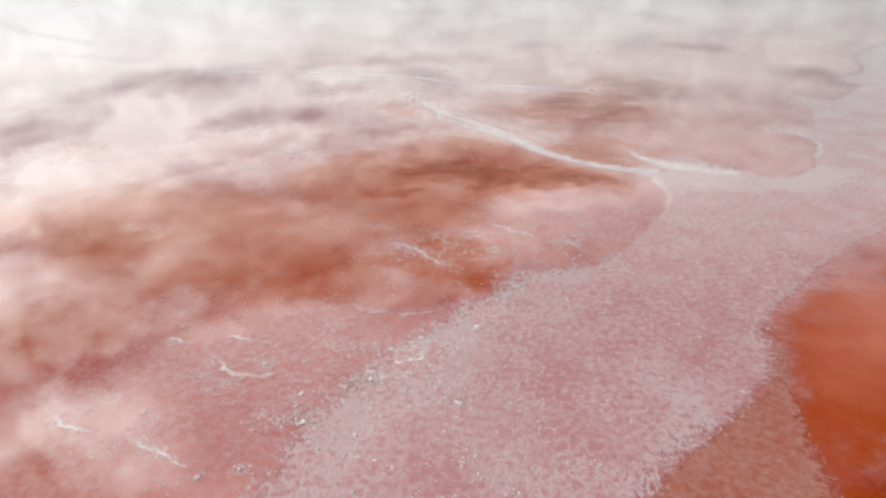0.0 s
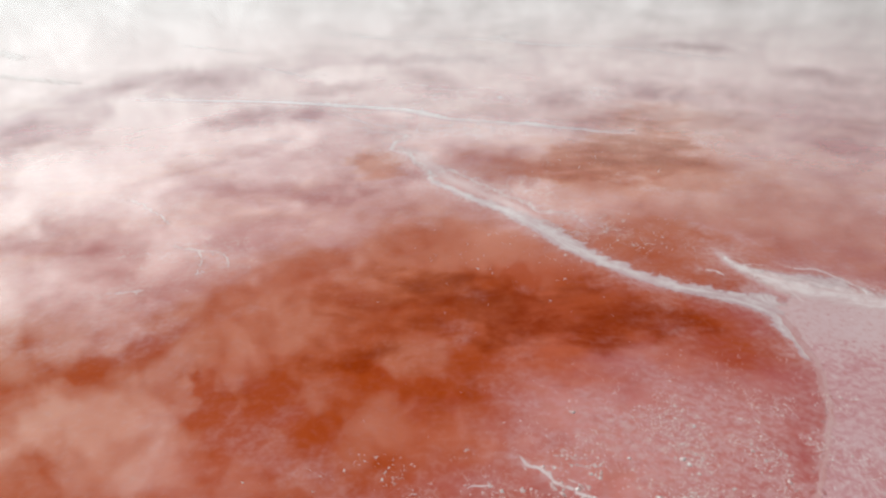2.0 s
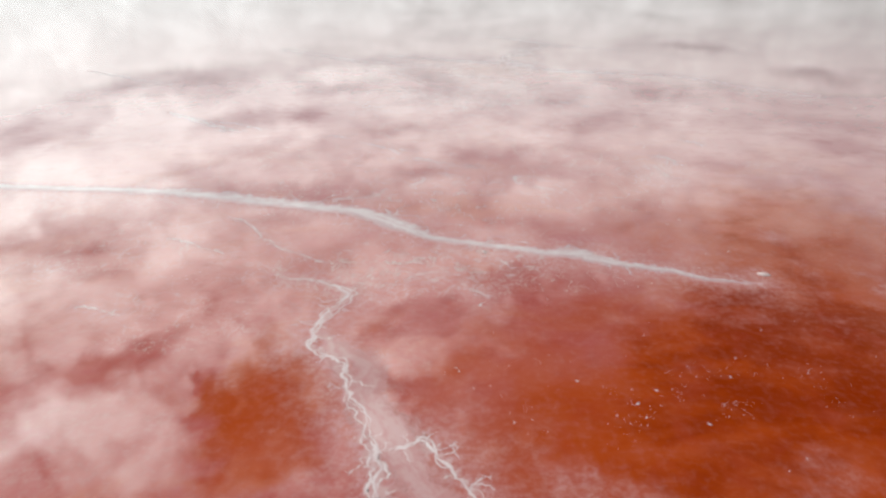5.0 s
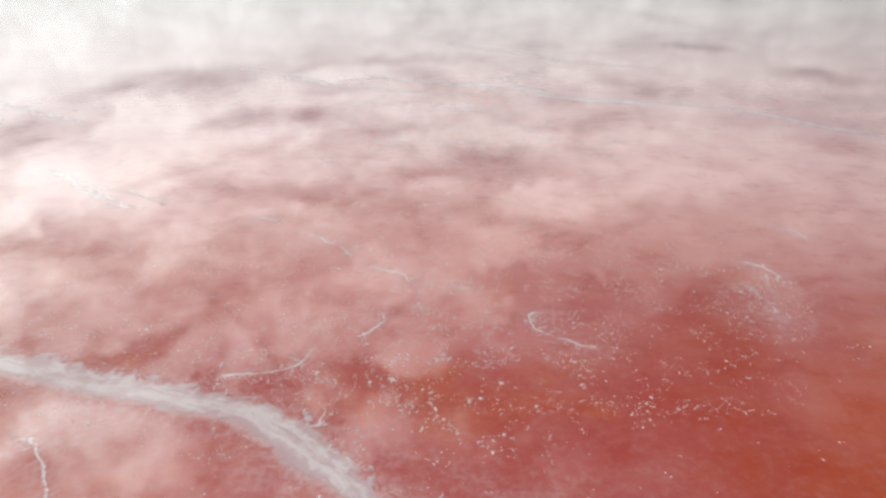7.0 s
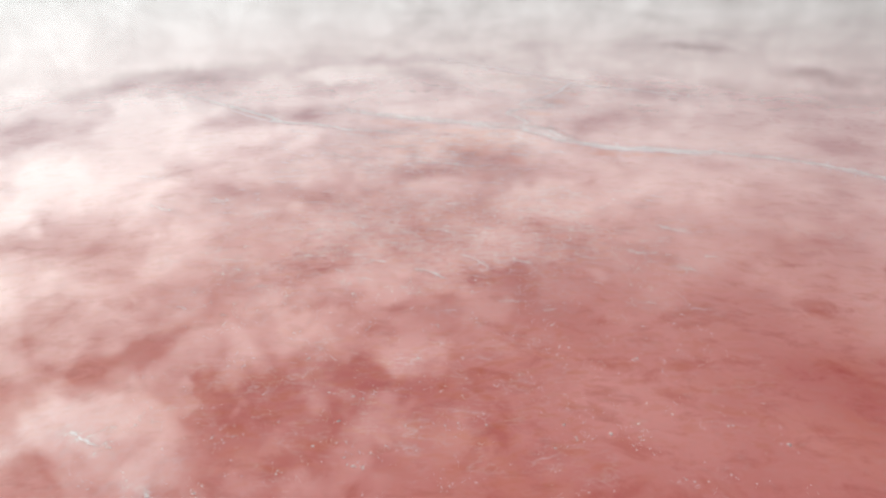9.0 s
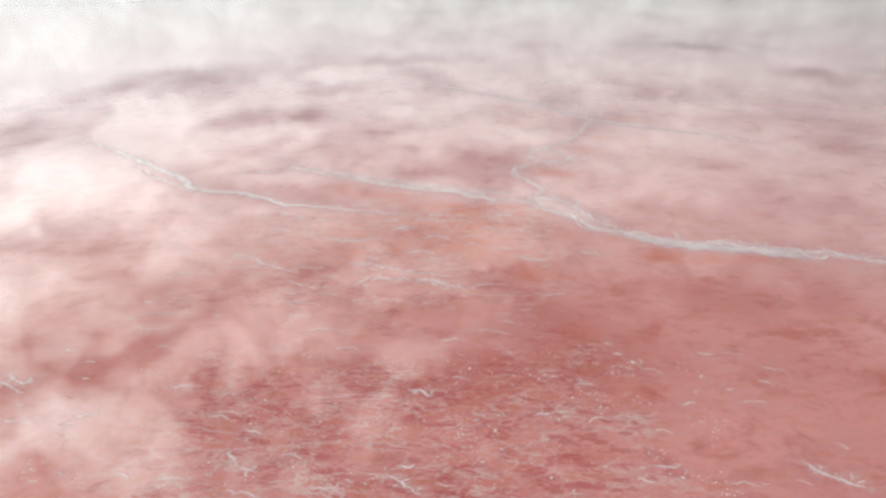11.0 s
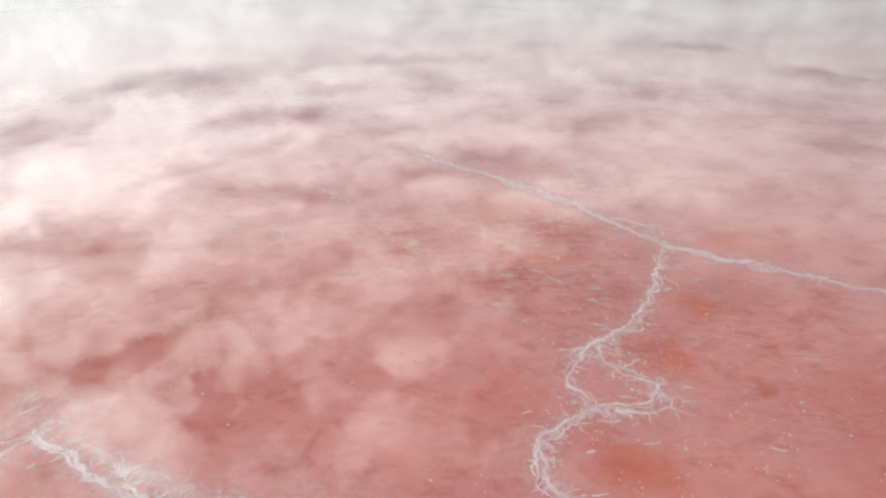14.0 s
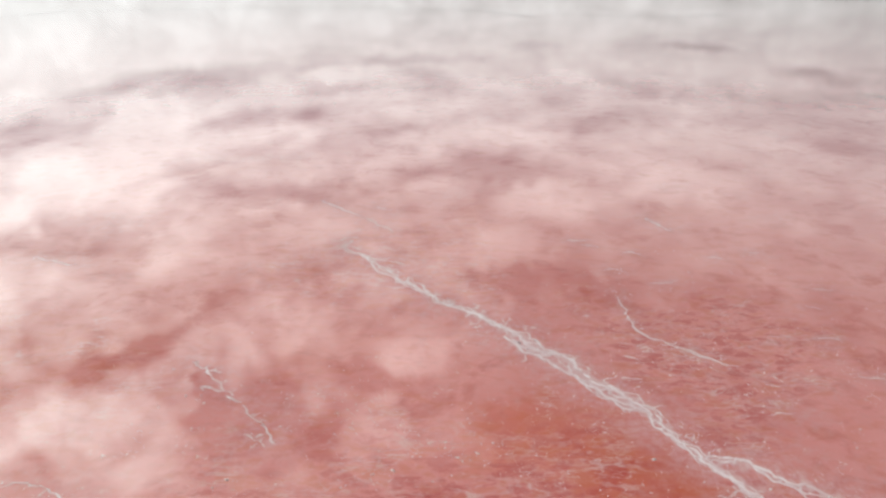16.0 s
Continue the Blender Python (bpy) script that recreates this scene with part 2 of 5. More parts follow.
def brine_material():
    m, k, b = material("pink_brine")
    p = k.add("ShaderNodeNewGeometry").outputs["Position"]
    rust, shoal, pale = attribute(k, "rust"), attribute(k, "shoal"), attribute(k, "pale")
    lace, comb = attribute(k, "lace"), attribute(k, "comb")
    big = k.noise(p, 0.09, 4, 0.6, 0.6).outputs["Fac"]
    drift = k.noise(k.mapping(p, rot=(0, 0, 0.12), scale=(0.7, 1.15, 1)), 0.55, 7, 0.66, 0.4).outputs["Fac"]
    fine = k.noise(p, 2.2, 5, 0.65).outputs["Fac"]
    rose = k.mix(k.ramp(big, 0.35, 0.68), (0.50, 0.090, 0.082, 1), (0.54, 0.136, 0.132, 1))
    cast = k.noise(k.mapping(p, (40, 11, 0), scale=(0.8, 1.1, 1)), 0.13, 5, 0.62, 0.5).outputs["Fac"]
    rose = k.mix(k.ramp(cast, 0.5, 0.66, 0.0, 0.6), rose, (0.57, 0.130, 0.060, 1))
    rose = k.mix(k.ramp(cast, 0.47, 0.34, 0.0, 0.5), rose, (0.49, 0.092, 0.118, 1))
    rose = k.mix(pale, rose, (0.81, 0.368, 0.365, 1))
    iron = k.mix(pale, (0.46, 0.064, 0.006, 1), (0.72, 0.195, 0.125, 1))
    warm = k.mix(k.ramp(rust, 0.0, 0.6), rose, iron)
    hollow = k.noise(k.mapping(p, scale=(0.8, 1.2, 1)), 0.2, 6, 0.62, 0.5).outputs["Fac"]
    deep = attribute(k, "deep")
    deep = k.math("MULTIPLY", k.ramp(deep, 0.0, 0.3), k.math("ADD", deep, k.math("MULTIPLY", k.math("SUBTRACT", hollow, 0.5), 2.0)))
    body = k.mix(k.ramp(deep, 0.2, 1.0), warm, (0.28, 0.028, 0.0005, 1))
    calm = k.math("SUBTRACT", 1.0, k.math("MULTIPLY", rust, 0.85))
    body = k.mix(k.math("MULTIPLY", calm, k.ramp(drift, 0.45, 0.75, 0.0, 0.22)), body, (0.58, 0.24, 0.21, 1))
    body = k.mix(k.math("MULTIPLY", calm, k.ramp(drift, 0.5, 0.30, 0.0, 0.34)), body, (0.38, 0.050, 0.034, 1))
    body = k.mix(k.math("MULTIPLY", k.ramp(fine, 0.45, 0.75, 0.0, 0.24), calm), body, (0.58, 0.30, 0.29, 1))
    flush = k.noise(p, 0.3, 5, 0.62, 0.4).outputs["Fac"]
    body = k.mix(k.math("MULTIPLY", calm, k.ramp(flush, 0.52, 0.68, 0.0, 0.4)), body, (0.46, 0.068, 0.050, 1))
    salt = k.mix(k.ramp(fine, 0.35, 0.65), (0.58, 0.25, 0.255, 1), (0.67, 0.42, 0.45, 1))
    broken = k.math("MULTIPLY", shoal, k.ramp(fine, 0.25, 0.62, 0.45, 1.0))
    colour = k.mix(broken, body, salt)
    bed = k.noise(k.mapping(p, scale=(1.2, 0.7, 1)), 5.5, 4, 0.7).outputs["Fac"]
    colour = k.mix(k.math("MULTIPLY", k.ramp(shoal, 0.25, 0.8), k.ramp(bed, 0.55, 0.68, 0.0, 0.6)), colour, (0.76, 0.56, 0.58, 1))
    colour = k.mix(k.math("MULTIPLY", k.ramp(shoal, 0.25, 0.8), k.ramp(bed, 0.46, 0.36, 0.0, 0.4)), colour, (0.50, 0.15, 0.14, 1))
    tinge = k.noise(k.mapping(p, rot=(0, 0, 0.06), scale=(0.6, 1.2, 1)), 1.15, 7, 0.68, 0.3).outputs["Fac"]
    among = k.math("MAXIMUM", k.ramp(comb, 0.05, 0.5), k.math("MULTIPLY", pale, 0.55))
    colour = k.mix(k.math("MULTIPLY", among, k.ramp(tinge, 0.48, 0.62, 0.0, 0.36)), colour, (0.58, 0.16, 0.07, 1))
    colour = k.mix(k.math("MULTIPLY", k.ramp(comb, 0.3, 0.65), k.ramp(tinge, 0.52, 0.42, 0.0, 0.52)), colour, (0.46, 0.062, 0.062, 1))
    # foam salt: a net of threads, and threads combed by the wind
    patch = k.noise(p, 0.5, 4, 0.6).outputs["Fac"]
    loose = k.math("MULTIPLY", k.math("SUBTRACT", patch, 0.5), 2.4)
    net = k.math("MULTIPLY", k.math("MULTIPLY", strands(k, p, 0.9, stir=0.4, line=0.034), k.ramp(k.noise(p, 4.2, 4, 0.65).outputs["Fac"], 0.42, 0.56, 0.15, 1.0)), k.ramp(k.math("ADD", k.math("MULTIPLY", lace, 1.3), loose), 0.3, 1.3, 0.0, 0.8))
    net = k.math("MULTIPLY", net, k.ramp(lace, 0.05, 0.35))
    rows = k.math("MULTIPLY", strands(k, p, 0.7, (0.45, 1.3, 1), 0.06, 0.35, 0.028), k.ramp(k.math("ADD", k.math("MULTIPLY", comb, 1.3), loose), 0.3, 1.3, 0.0, 0.75))
    rows = k.math("MULTIPLY", rows, k.ramp(comb, 0.05, 0.35))
    thread = k.math("MAXIMUM", net, rows)
    colour = k.mix(thread, colour, (0.74, 0.56, 0.57, 1))
    foam = attribute(k, "foam")
    froth = k.math("MULTIPLY", k.math("SUBTRACT", k.noise(p, 3.0, 5, 0.7).outputs["Fac"], 0.5), 1.1)
    froth = k.math("MULTIPLY", k.ramp(k.math("ADD", foam, k.math("MULTIPLY", froth, k.ramp(foam, 0.0, 0.3))), 0.2, 1.0), 0.75)
    colour = k.mix(froth, colour, (0.72, 0.52, 0.55, 1))
    k.link(colour, b.inputs["Base Color"])
    rough = k.ramp(shoal, 0.35, 1.0, 0.025, 0.22)
    b.inputs["Specular IOR Level"].default_value = 0.0
    b.inputs["Roughness"].default_value = 0.6
    # warm tint painted into the sky's reflection over rusty and deep brine
    gloss_tint = k.mix(k.ramp(rust, 0.2, 0.9, 0.0, 0.75), (1, 1, 1, 1), (1.0, 0.80, 0.64, 1))
    gloss_tint = k.mix(k.ramp(deep, 0.1, 0.8, 0.0, 0.9), gloss_tint, (1.0, 0.50, 0.26, 1))
    still = k.math("MULTIPLY", k.ramp(shoal, 0.3, 0.9, 1.0, 0.4), k.ramp(rust, 0.15, 0.8, 1.0, 0.48))
    gloss = film_of_brine(k, b, None, k.math("MULTIPLY", still, k.ramp(deep, 0.2, 1.0, 1.0, 0.45)), gloss_tint)
    k.link(rough, gloss.inputs["Roughness"])
    return m


def salt_material(name, white, stain, much, rough=0.7, thin=0.6, frayed=1.0, coat=0.9, mixed=0.0):
    """Damp salt crust under a film of brine: white crystals over stained crust, thinning out to nothing at its rim."""
    m, k, b = material(name)
    p = k.add("ShaderNodeNewGeometry").outputs["Position"]
    lift = attribute(k, "lift")
    patch = k.noise(p, 1.6, 5, 0.62, 0.8).outputs["Fac"]
    grain = k.noise(p, 6.0, 6, 0.72).outputs["Fac"]
    course = k.add("ShaderNodeCombineXYZ")
    k.link(k.math("MULTIPLY", attribute(k, "run"), 0.45), course.inputs[0])
    k.link(k.math("MULTIPLY", attribute(k, "side"), 2.6), course.inputs[1])
    fibre = k.noise(course.outputs[0], 1.0, 5, 0.6, 0.7).outputs["Fac"]
    f = k.math("ADD", k.math("MULTIPLY", patch, 0.35), k.math("ADD", k.math("MULTIPLY", grain, 0.35), k.math("MULTIPLY", fibre, 0.9)))
    f = k.math("ADD", f, k.math("MULTIPLY", lift, -0.3))
    f = k.ramp(f, 0.42, 0.72, 0.0, much)
    tone = k.mix(f, white, stain)
    if mixed > 0:
        isle = k.add("ShaderNodeNewGeometry").outputs["Random Per Island"]
        tone = k.mix(k.math("MULTIPLY", isle, mixed), tone, (0.66, 0.38, 0.40, 1))
    k.link(tone, b.inputs["Base Color"])
    b.inputs["Roughness"].default_value = rough
    b.inputs["IOR"].default_value = 1.45
    wisp = k.math("MULTIPLY", k.math("SUBTRACT", grain, 0.5), 1.3)
    wisp = k.math("ADD", wisp, k.math("MULTIPLY", k.math("SUBTRACT", k.noise(p, 2.2, 4, 0.6, 0.8).outputs["Fac"], 0.5), 1.1))
    wisp = k.math("ADD", wisp, k.math("MULTIPLY", k.math("SUBTRACT", fibre, 0.5), 2.2))
    wisp = k.math("ADD", wisp, k.math("MULTIPLY", k.math("SUBTRACT", k.noise(p, 15.0, 3, 0.6).outputs["Fac"], 0.5), 1.3))
    cover = k.ramp(k.math("ADD", lift, k.math("MULTIPLY", wisp, frayed)), thin - 0.02, thin + 0.02, 0.0, 1.0)
    k.link(cover, b.inputs["Alpha"])
    bump = k.add("ShaderNodeBump")
    bump.inputs["Strength"].default_value = 0.35
    bump.inputs["Distance"].default_value = 0.03
    k.link(grain, bump.inputs["Height"])
    k.link(bump.outputs[0], b.inputs["Normal"])
    b.inputs["Specular IOR Level"].default_value = 0.1
    film_of_brine(k, b, None, coat, None, cover)
    return m


BRINE = brine_material()


def flat_material(name, low, high, dry_tone, dry_much):
    """The damp pink flat: mottled grains, whiter where the salt has dried to a chalky crust."""
    m, k, b = material(name)
    p = k.add("ShaderNodeNewGeometry").outputs["Position"]
    lift, chalk = attribute(k, "lift"), attribute(k, "chalk")
    broad = k.noise(p, 0.28, 5, 0.6, 0.6).outputs["Fac"]
    mottle = k.noise(p, 2.6, 5, 0.68, 0.5).outputs["Fac"]
    grain = k.noise(k.mapping(p, scale=(1.5, 0.6, 1)), 5.0, 4, 0.7).outputs["Fac"]
    tone = k.math("ADD", mottle, k.math("MULTIPLY", k.math("SUBTRACT", broad, 0.5), 0.5))
    colour = k.mix(k.ramp(tone, 0.32, 0.66), low, high)
    dry = k.math("ADD", k.math("ADD", grain, k.math("MULTIPLY", chalk, 0.32)), k.math("MULTIPLY", k.math("SUBTRACT", mottle, 0.5), 0.5))
    colour = k.mix(k.ramp(dry, 0.62, 0.77, 0.0, dry_much), colour, dry_tone)
    k.link(colour, b.inputs["Base Color"])
    b.inputs["Roughness"].default_value = 0.65
    b.inputs["Specular IOR Level"].default_value = 0.1
    rim = k.math("ADD", k.math("MULTIPLY", k.math("SUBTRACT", grain, 0.5), 1.6), k.math("MULTIPLY", k.math("SUBTRACT", mottle, 0.5), 1.6))
    cover = k.ramp(k.math("ADD", lift, rim), 0.40, 0.55)
    k.link(cover, b.inputs["Alpha"])
    bump = k.add("ShaderNodeBump")
    bump.inputs["Strength"].default_value = 0.4
    bump.inputs["Distance"].default_value = 0.04
    k.link(grain, bump.inputs["Height"])
    k.link(bump.outputs[0], b.inputs["Normal"])
    gloss = film_of_brine(k, b, None, 0.45, None, cover)
    gloss.inputs["Roughness"].default_value = 0.12
    return m


WHITE, STAIN = (0.90, 0.805, 0.845, 1), (0.66, 0.44, 0.48, 1)
SALT = salt_material("white_salt", WHITE, STAIN, 0.68, 0.7, 0.45, coat=0.65)
CRUMB = salt_material("crumb_salt", (0.90, 0.84, 0.86, 1), STAIN, 0.35, thin=0.1, frayed=0.0, coat=0.25, mixed=0.5)
ROSE_SALT = flat_material("rose_salt", (0.60, 0.28, 0.30, 1), (0.69, 0.45, 0.50, 1), (0.74, 0.60, 0.65, 1), 0.55)
DROWNED_SALT = flat_material("drowned_salt", (0.47, 0.14, 0.10, 1), (0.55, 0.25, 0.22, 1), (0.66, 0.46, 0.44, 1), 0.7)
BROAD_SALT = salt_material("lilac_salt", (0.77, 0.69, 0.73, 1), (0.62, 0.45, 0.50, 1), 1.0, 0.7, 0.22, 0.45, 0.55)
SHELF_SALT = salt_material("shelf_salt", (0.69, 0.44, 0.465, 1), (0.64, 0.33, 0.335, 1), 1.0, 0.7, 0.28, 0.8)
VEIN_SALT = salt_material("vein_salt", WHITE, STAIN, 0.6, 0.7, 0.55, 1.3)
MUD_SALT = salt_material("muddy_salt", (0.48, 0.30, 0.29, 1), (0.40, 0.20, 0.18, 1), 0.9, 0.7, 0.3, coat=0.82)


# ================= mesh helpers =================
def mesh_of(name, verts, faces, mat, attrs=None, shade=True):
    me = bpy.data.meshes.new(name)
    me.vertices.add(len(verts))
    me.vertices.foreach_set("co", np.asarray(verts, np.float32).ravel())
    faces = np.asarray(faces, np.int32)
    n, c = faces.shape
    me.loops.add(n * c)
    me.loops.foreach_set("vertex_index", faces.ravel())
    me.polygons.add(n)
    me.polygons.foreach_set("loop_start", np.arange(0, n * c, c, dtype=np.int32))
    me.polygons.foreach_set("use_smooth", np.full(n, shade))
    for key, values in (attrs or {}).items():
        a = me.attributes.new(key, "FLOAT", "POINT")
        a.data.foreach_set("value", np.asarray(values, np.float32).ravel())
    me.update(calc_edges=True)
    me.materials.append(mat)
    return me


def grid_data(X, Y, Z, attrs=None, drop=None):
    """Places, quads and attributes of a grid; cells whose corners all lie below drop are left out."""
    r, c = X.shape
    idx = np.arange(r * c).reshape(r, c)
    quads = np.stack([idx[:-1, :-1], idx[:-1, 1:], idx[1:, 1:], idx[1:, :-1]], -1).reshape(-1, 4)
    V = np.stack([X, Y, Z], -1).reshape(-1, 3)
    attrs = {a: np.asarray(v).ravel() for a, v in (attrs or {}).items()}
    if drop is not None:
        quads = quads[(V[quads, 2] > drop).any(1)]
        used, inverse = np.unique(quads, return_inverse=True)
        quads, V = inverse.reshape(-1, 4), V[used]
        attrs = {a: v[used] for a, v in attrs.items()}
    return V, quads, attrs


def grid_mesh(name, X, Y, Z, mat, attrs=None, drop=None, shade=True):
    V, quads, attrs = grid_data(X, Y, Z, attrs, drop)
    return mesh_of(name, V, quads, mat, attrs, shade) if len(quads) else None


def joined(name, pieces, mat):
    """One mesh of several strips."""
    pieces = [p for p in pieces if len(p[1])]
    if not pieces:
        return None
    shift = np.cumsum([0] + [len(p[0]) for p in pieces])
    attrs = {k: np.concatenate([p[2][k] for p in pieces]) for k in pieces[0][2]}
    return mesh_of(name, np.vstack([p[0] for p in pieces]), np.vstack([p[1] + o for p, o in zip(pieces, shift)]), mat, attrs, True)


def part(name, me, parent, label=""):
    if me is None:
        return None
    ob = new(name, me)
    ob.parent = parent
    return tagged(ob, label)


def resample(pts, widths, step, seed, wander, swing=2.2):
    """A smooth course through the given places, with a natural wander, and the half width along it."""
    P = np.array(pts, float)
    W = np.array(widths, float) if np.ndim(widths) else np.full(len(P), float(widths))
    fine, fw = [], []
    Q = np.vstack([2 * P[0] - P[1], P, 2 * P[-1] - P[-2]])
    for i in range(len(P) - 1):
        a, b, c, d = Q[i:i + 4]
        n = max(2, int(np.linalg.norm(c - b) / step))
        t = (np.arange(n) / n)[:, None]
        fine.append(0.5 * (2 * b + (c - a) * t + (2 * a - 5 * b + 4 * c - d) * t ** 2 + (3 * b - a - 3 * c + d) * t ** 3))
        fw.append(W[i] + (W[i + 1] - W[i]) * t[:, 0])
    L, w = np.vstack(fine + [P[-1:]]), np.append(np.concatenate(fw), W[-1])
    if len(L) < 4:
        return L, w
    along = np.append(0, np.cumsum(np.linalg.norm(np.diff(L, axis=0), axis=1)))
    t = np.gradient(L, axis=0)
    t /= np.linalg.norm(t, axis=1)[:, None] + 1e-9
    nrm = np.stack([-t[:, 1], t[:, 0]], 1)
    sway = fbm(along, along * 0 + seed * 3.1, swing, 4, seed, 0.62) * wander
    return L + nrm * sway[:, None], w


def strip_data(L, w, height, seed, reach=1.5, across=11, feather=0.0, veins=0.5):
    """A low crust along the course L that dives under the water at both flanks; feather > 0 breaks up its left flank, < 0 its right."""
    n = len(L)
    r = int(max(1, min(n // 3, 1.2 * np.mean(w) / max(1e-6, np.linalg.norm(L[1] - L[0])) + 2)))
    wide = np.vstack([np.repeat(L[:1], r, 0), L, np.repeat(L[-1:], r, 0)])
    even = np.stack([np.convolve(wide[:, c], np.ones(2 * r + 1) / (2 * r + 1), "valid") for c in (0, 1)], 1)
    t = np.gradient(even, axis=0)
    t /= np.linalg.norm(t, axis=1)[:, None] + 1e-9
    nrm = np.stack([-t[:, 1], t[:, 0]], 1)
    u = np.linspace(-1, 1, across)
    span = np.where(u * feather > 0, reach * (1 + abs(feather)), reach)
    off = u[None, :] * span[None, :] * w[:, None]
    X, Y = L[:, :1] + nrm[:, :1] * off, L[:, 1:] + nrm[:, 1:] * off
    flank = np.abs(u) * span / (1 + np.where(u * feather > 0, abs(feather), 0) * 0.9)
    n = len(L)
    ends = np.minimum(1, np.minimum(np.arange(n), np.arange(n)[::-1]) / max(3, n * 0.06))
    shape = 1 - flank[None, :] ** 1.4
    shape = np.minimum(shape, 0.9) * (0.35 + 0.65 * ends[:, None]) - (1 - ends[:, None]) * 0.25
    rough = fbm(X, Y, 0.9, 4, seed, 0.65) * 0.9 + (crease(X, Y, 0.8, 3, seed + 7) - 0.35) * veins
    frayed = np.abs(u)[None, :] * np.where(u * feather > 0, 1.3, 0.55)[None, :]
    rise = shape + rough * (0.25 + frayed)
    rise = np.where(rise > 1, 1 + (rise - 1) * 0.4, rise)
    Z = np.where(rise < -0.6, -0.01, 0.004 + height * 0.16 * np.maximum(rise - 0.15, 0))
    run = np.append(0, np.cumsum(np.linalg.norm(np.diff(L, axis=0), axis=1)))[:, None] + seed * 7.7 + off * 0
    return grid_data(X, Y, Z, {"lift": np.clip(rise, 0, 1), "run": run, "side": off}, 0.0)


def strip_mesh(name, L, w, height, seed, mat, reach=1.5, across=11, feather=0.0, veins=0.5):
    return joined(name, [strip_data(L, w, height, seed, reach, across, feather, veins)], mat)


def sprig(rng, start, way, size, width, seed, depth=2):
    """The courses of a thread that forks into finer threads, as salt grows out from a ridge."""
    start, way = np.array(start, float), np.array(way, float)
    bend = rng.uniform(-0.6, 0.6)
    nrm = np.array([-way[1], way[0]])
    pts = [start + (way * f + nrm * bend * f * f) * size for f in (0, 0.3, 0.65, 1.0)]
    L, w = resample(pts, [width, width * 0.9, width * 0.7, width * 0.35], 0.07, seed, 0.26 * min(1, size), 0.7)
    out = [strip_data(L, w, 0.04, seed, 1.6, 7)]
    if depth:
        for i in range(rng.randint(2, 3)):
            j = rng.randrange(len(L) // 4, len(L) - 2)
            turn = rng.choice((-1, 1)) * rng.uniform(0.5, 1.1)
            c, q = math.cos(turn), math.sin(turn)
            out += sprig(rng, L[j], (way[0] * c - way[1] * q, way[0] * q + way[1] * c), size * rng.uniform(0.35, 0.6), width * 0.8, seed + 7 * i + 3, depth - 1)
    return out


COURSES = []          # every course of salt, for the pale shallows beside it


def place_on(rng, L):
    """A chance place along a course, and the way the course runs there."""
    j = rng.randrange(1, len(L) - 1)
    d = L[min(j + 3, len(L) - 1)] - L[max(j - 3, 0)]
    return j, d / (np.linalg.norm(d) + 1e-9)


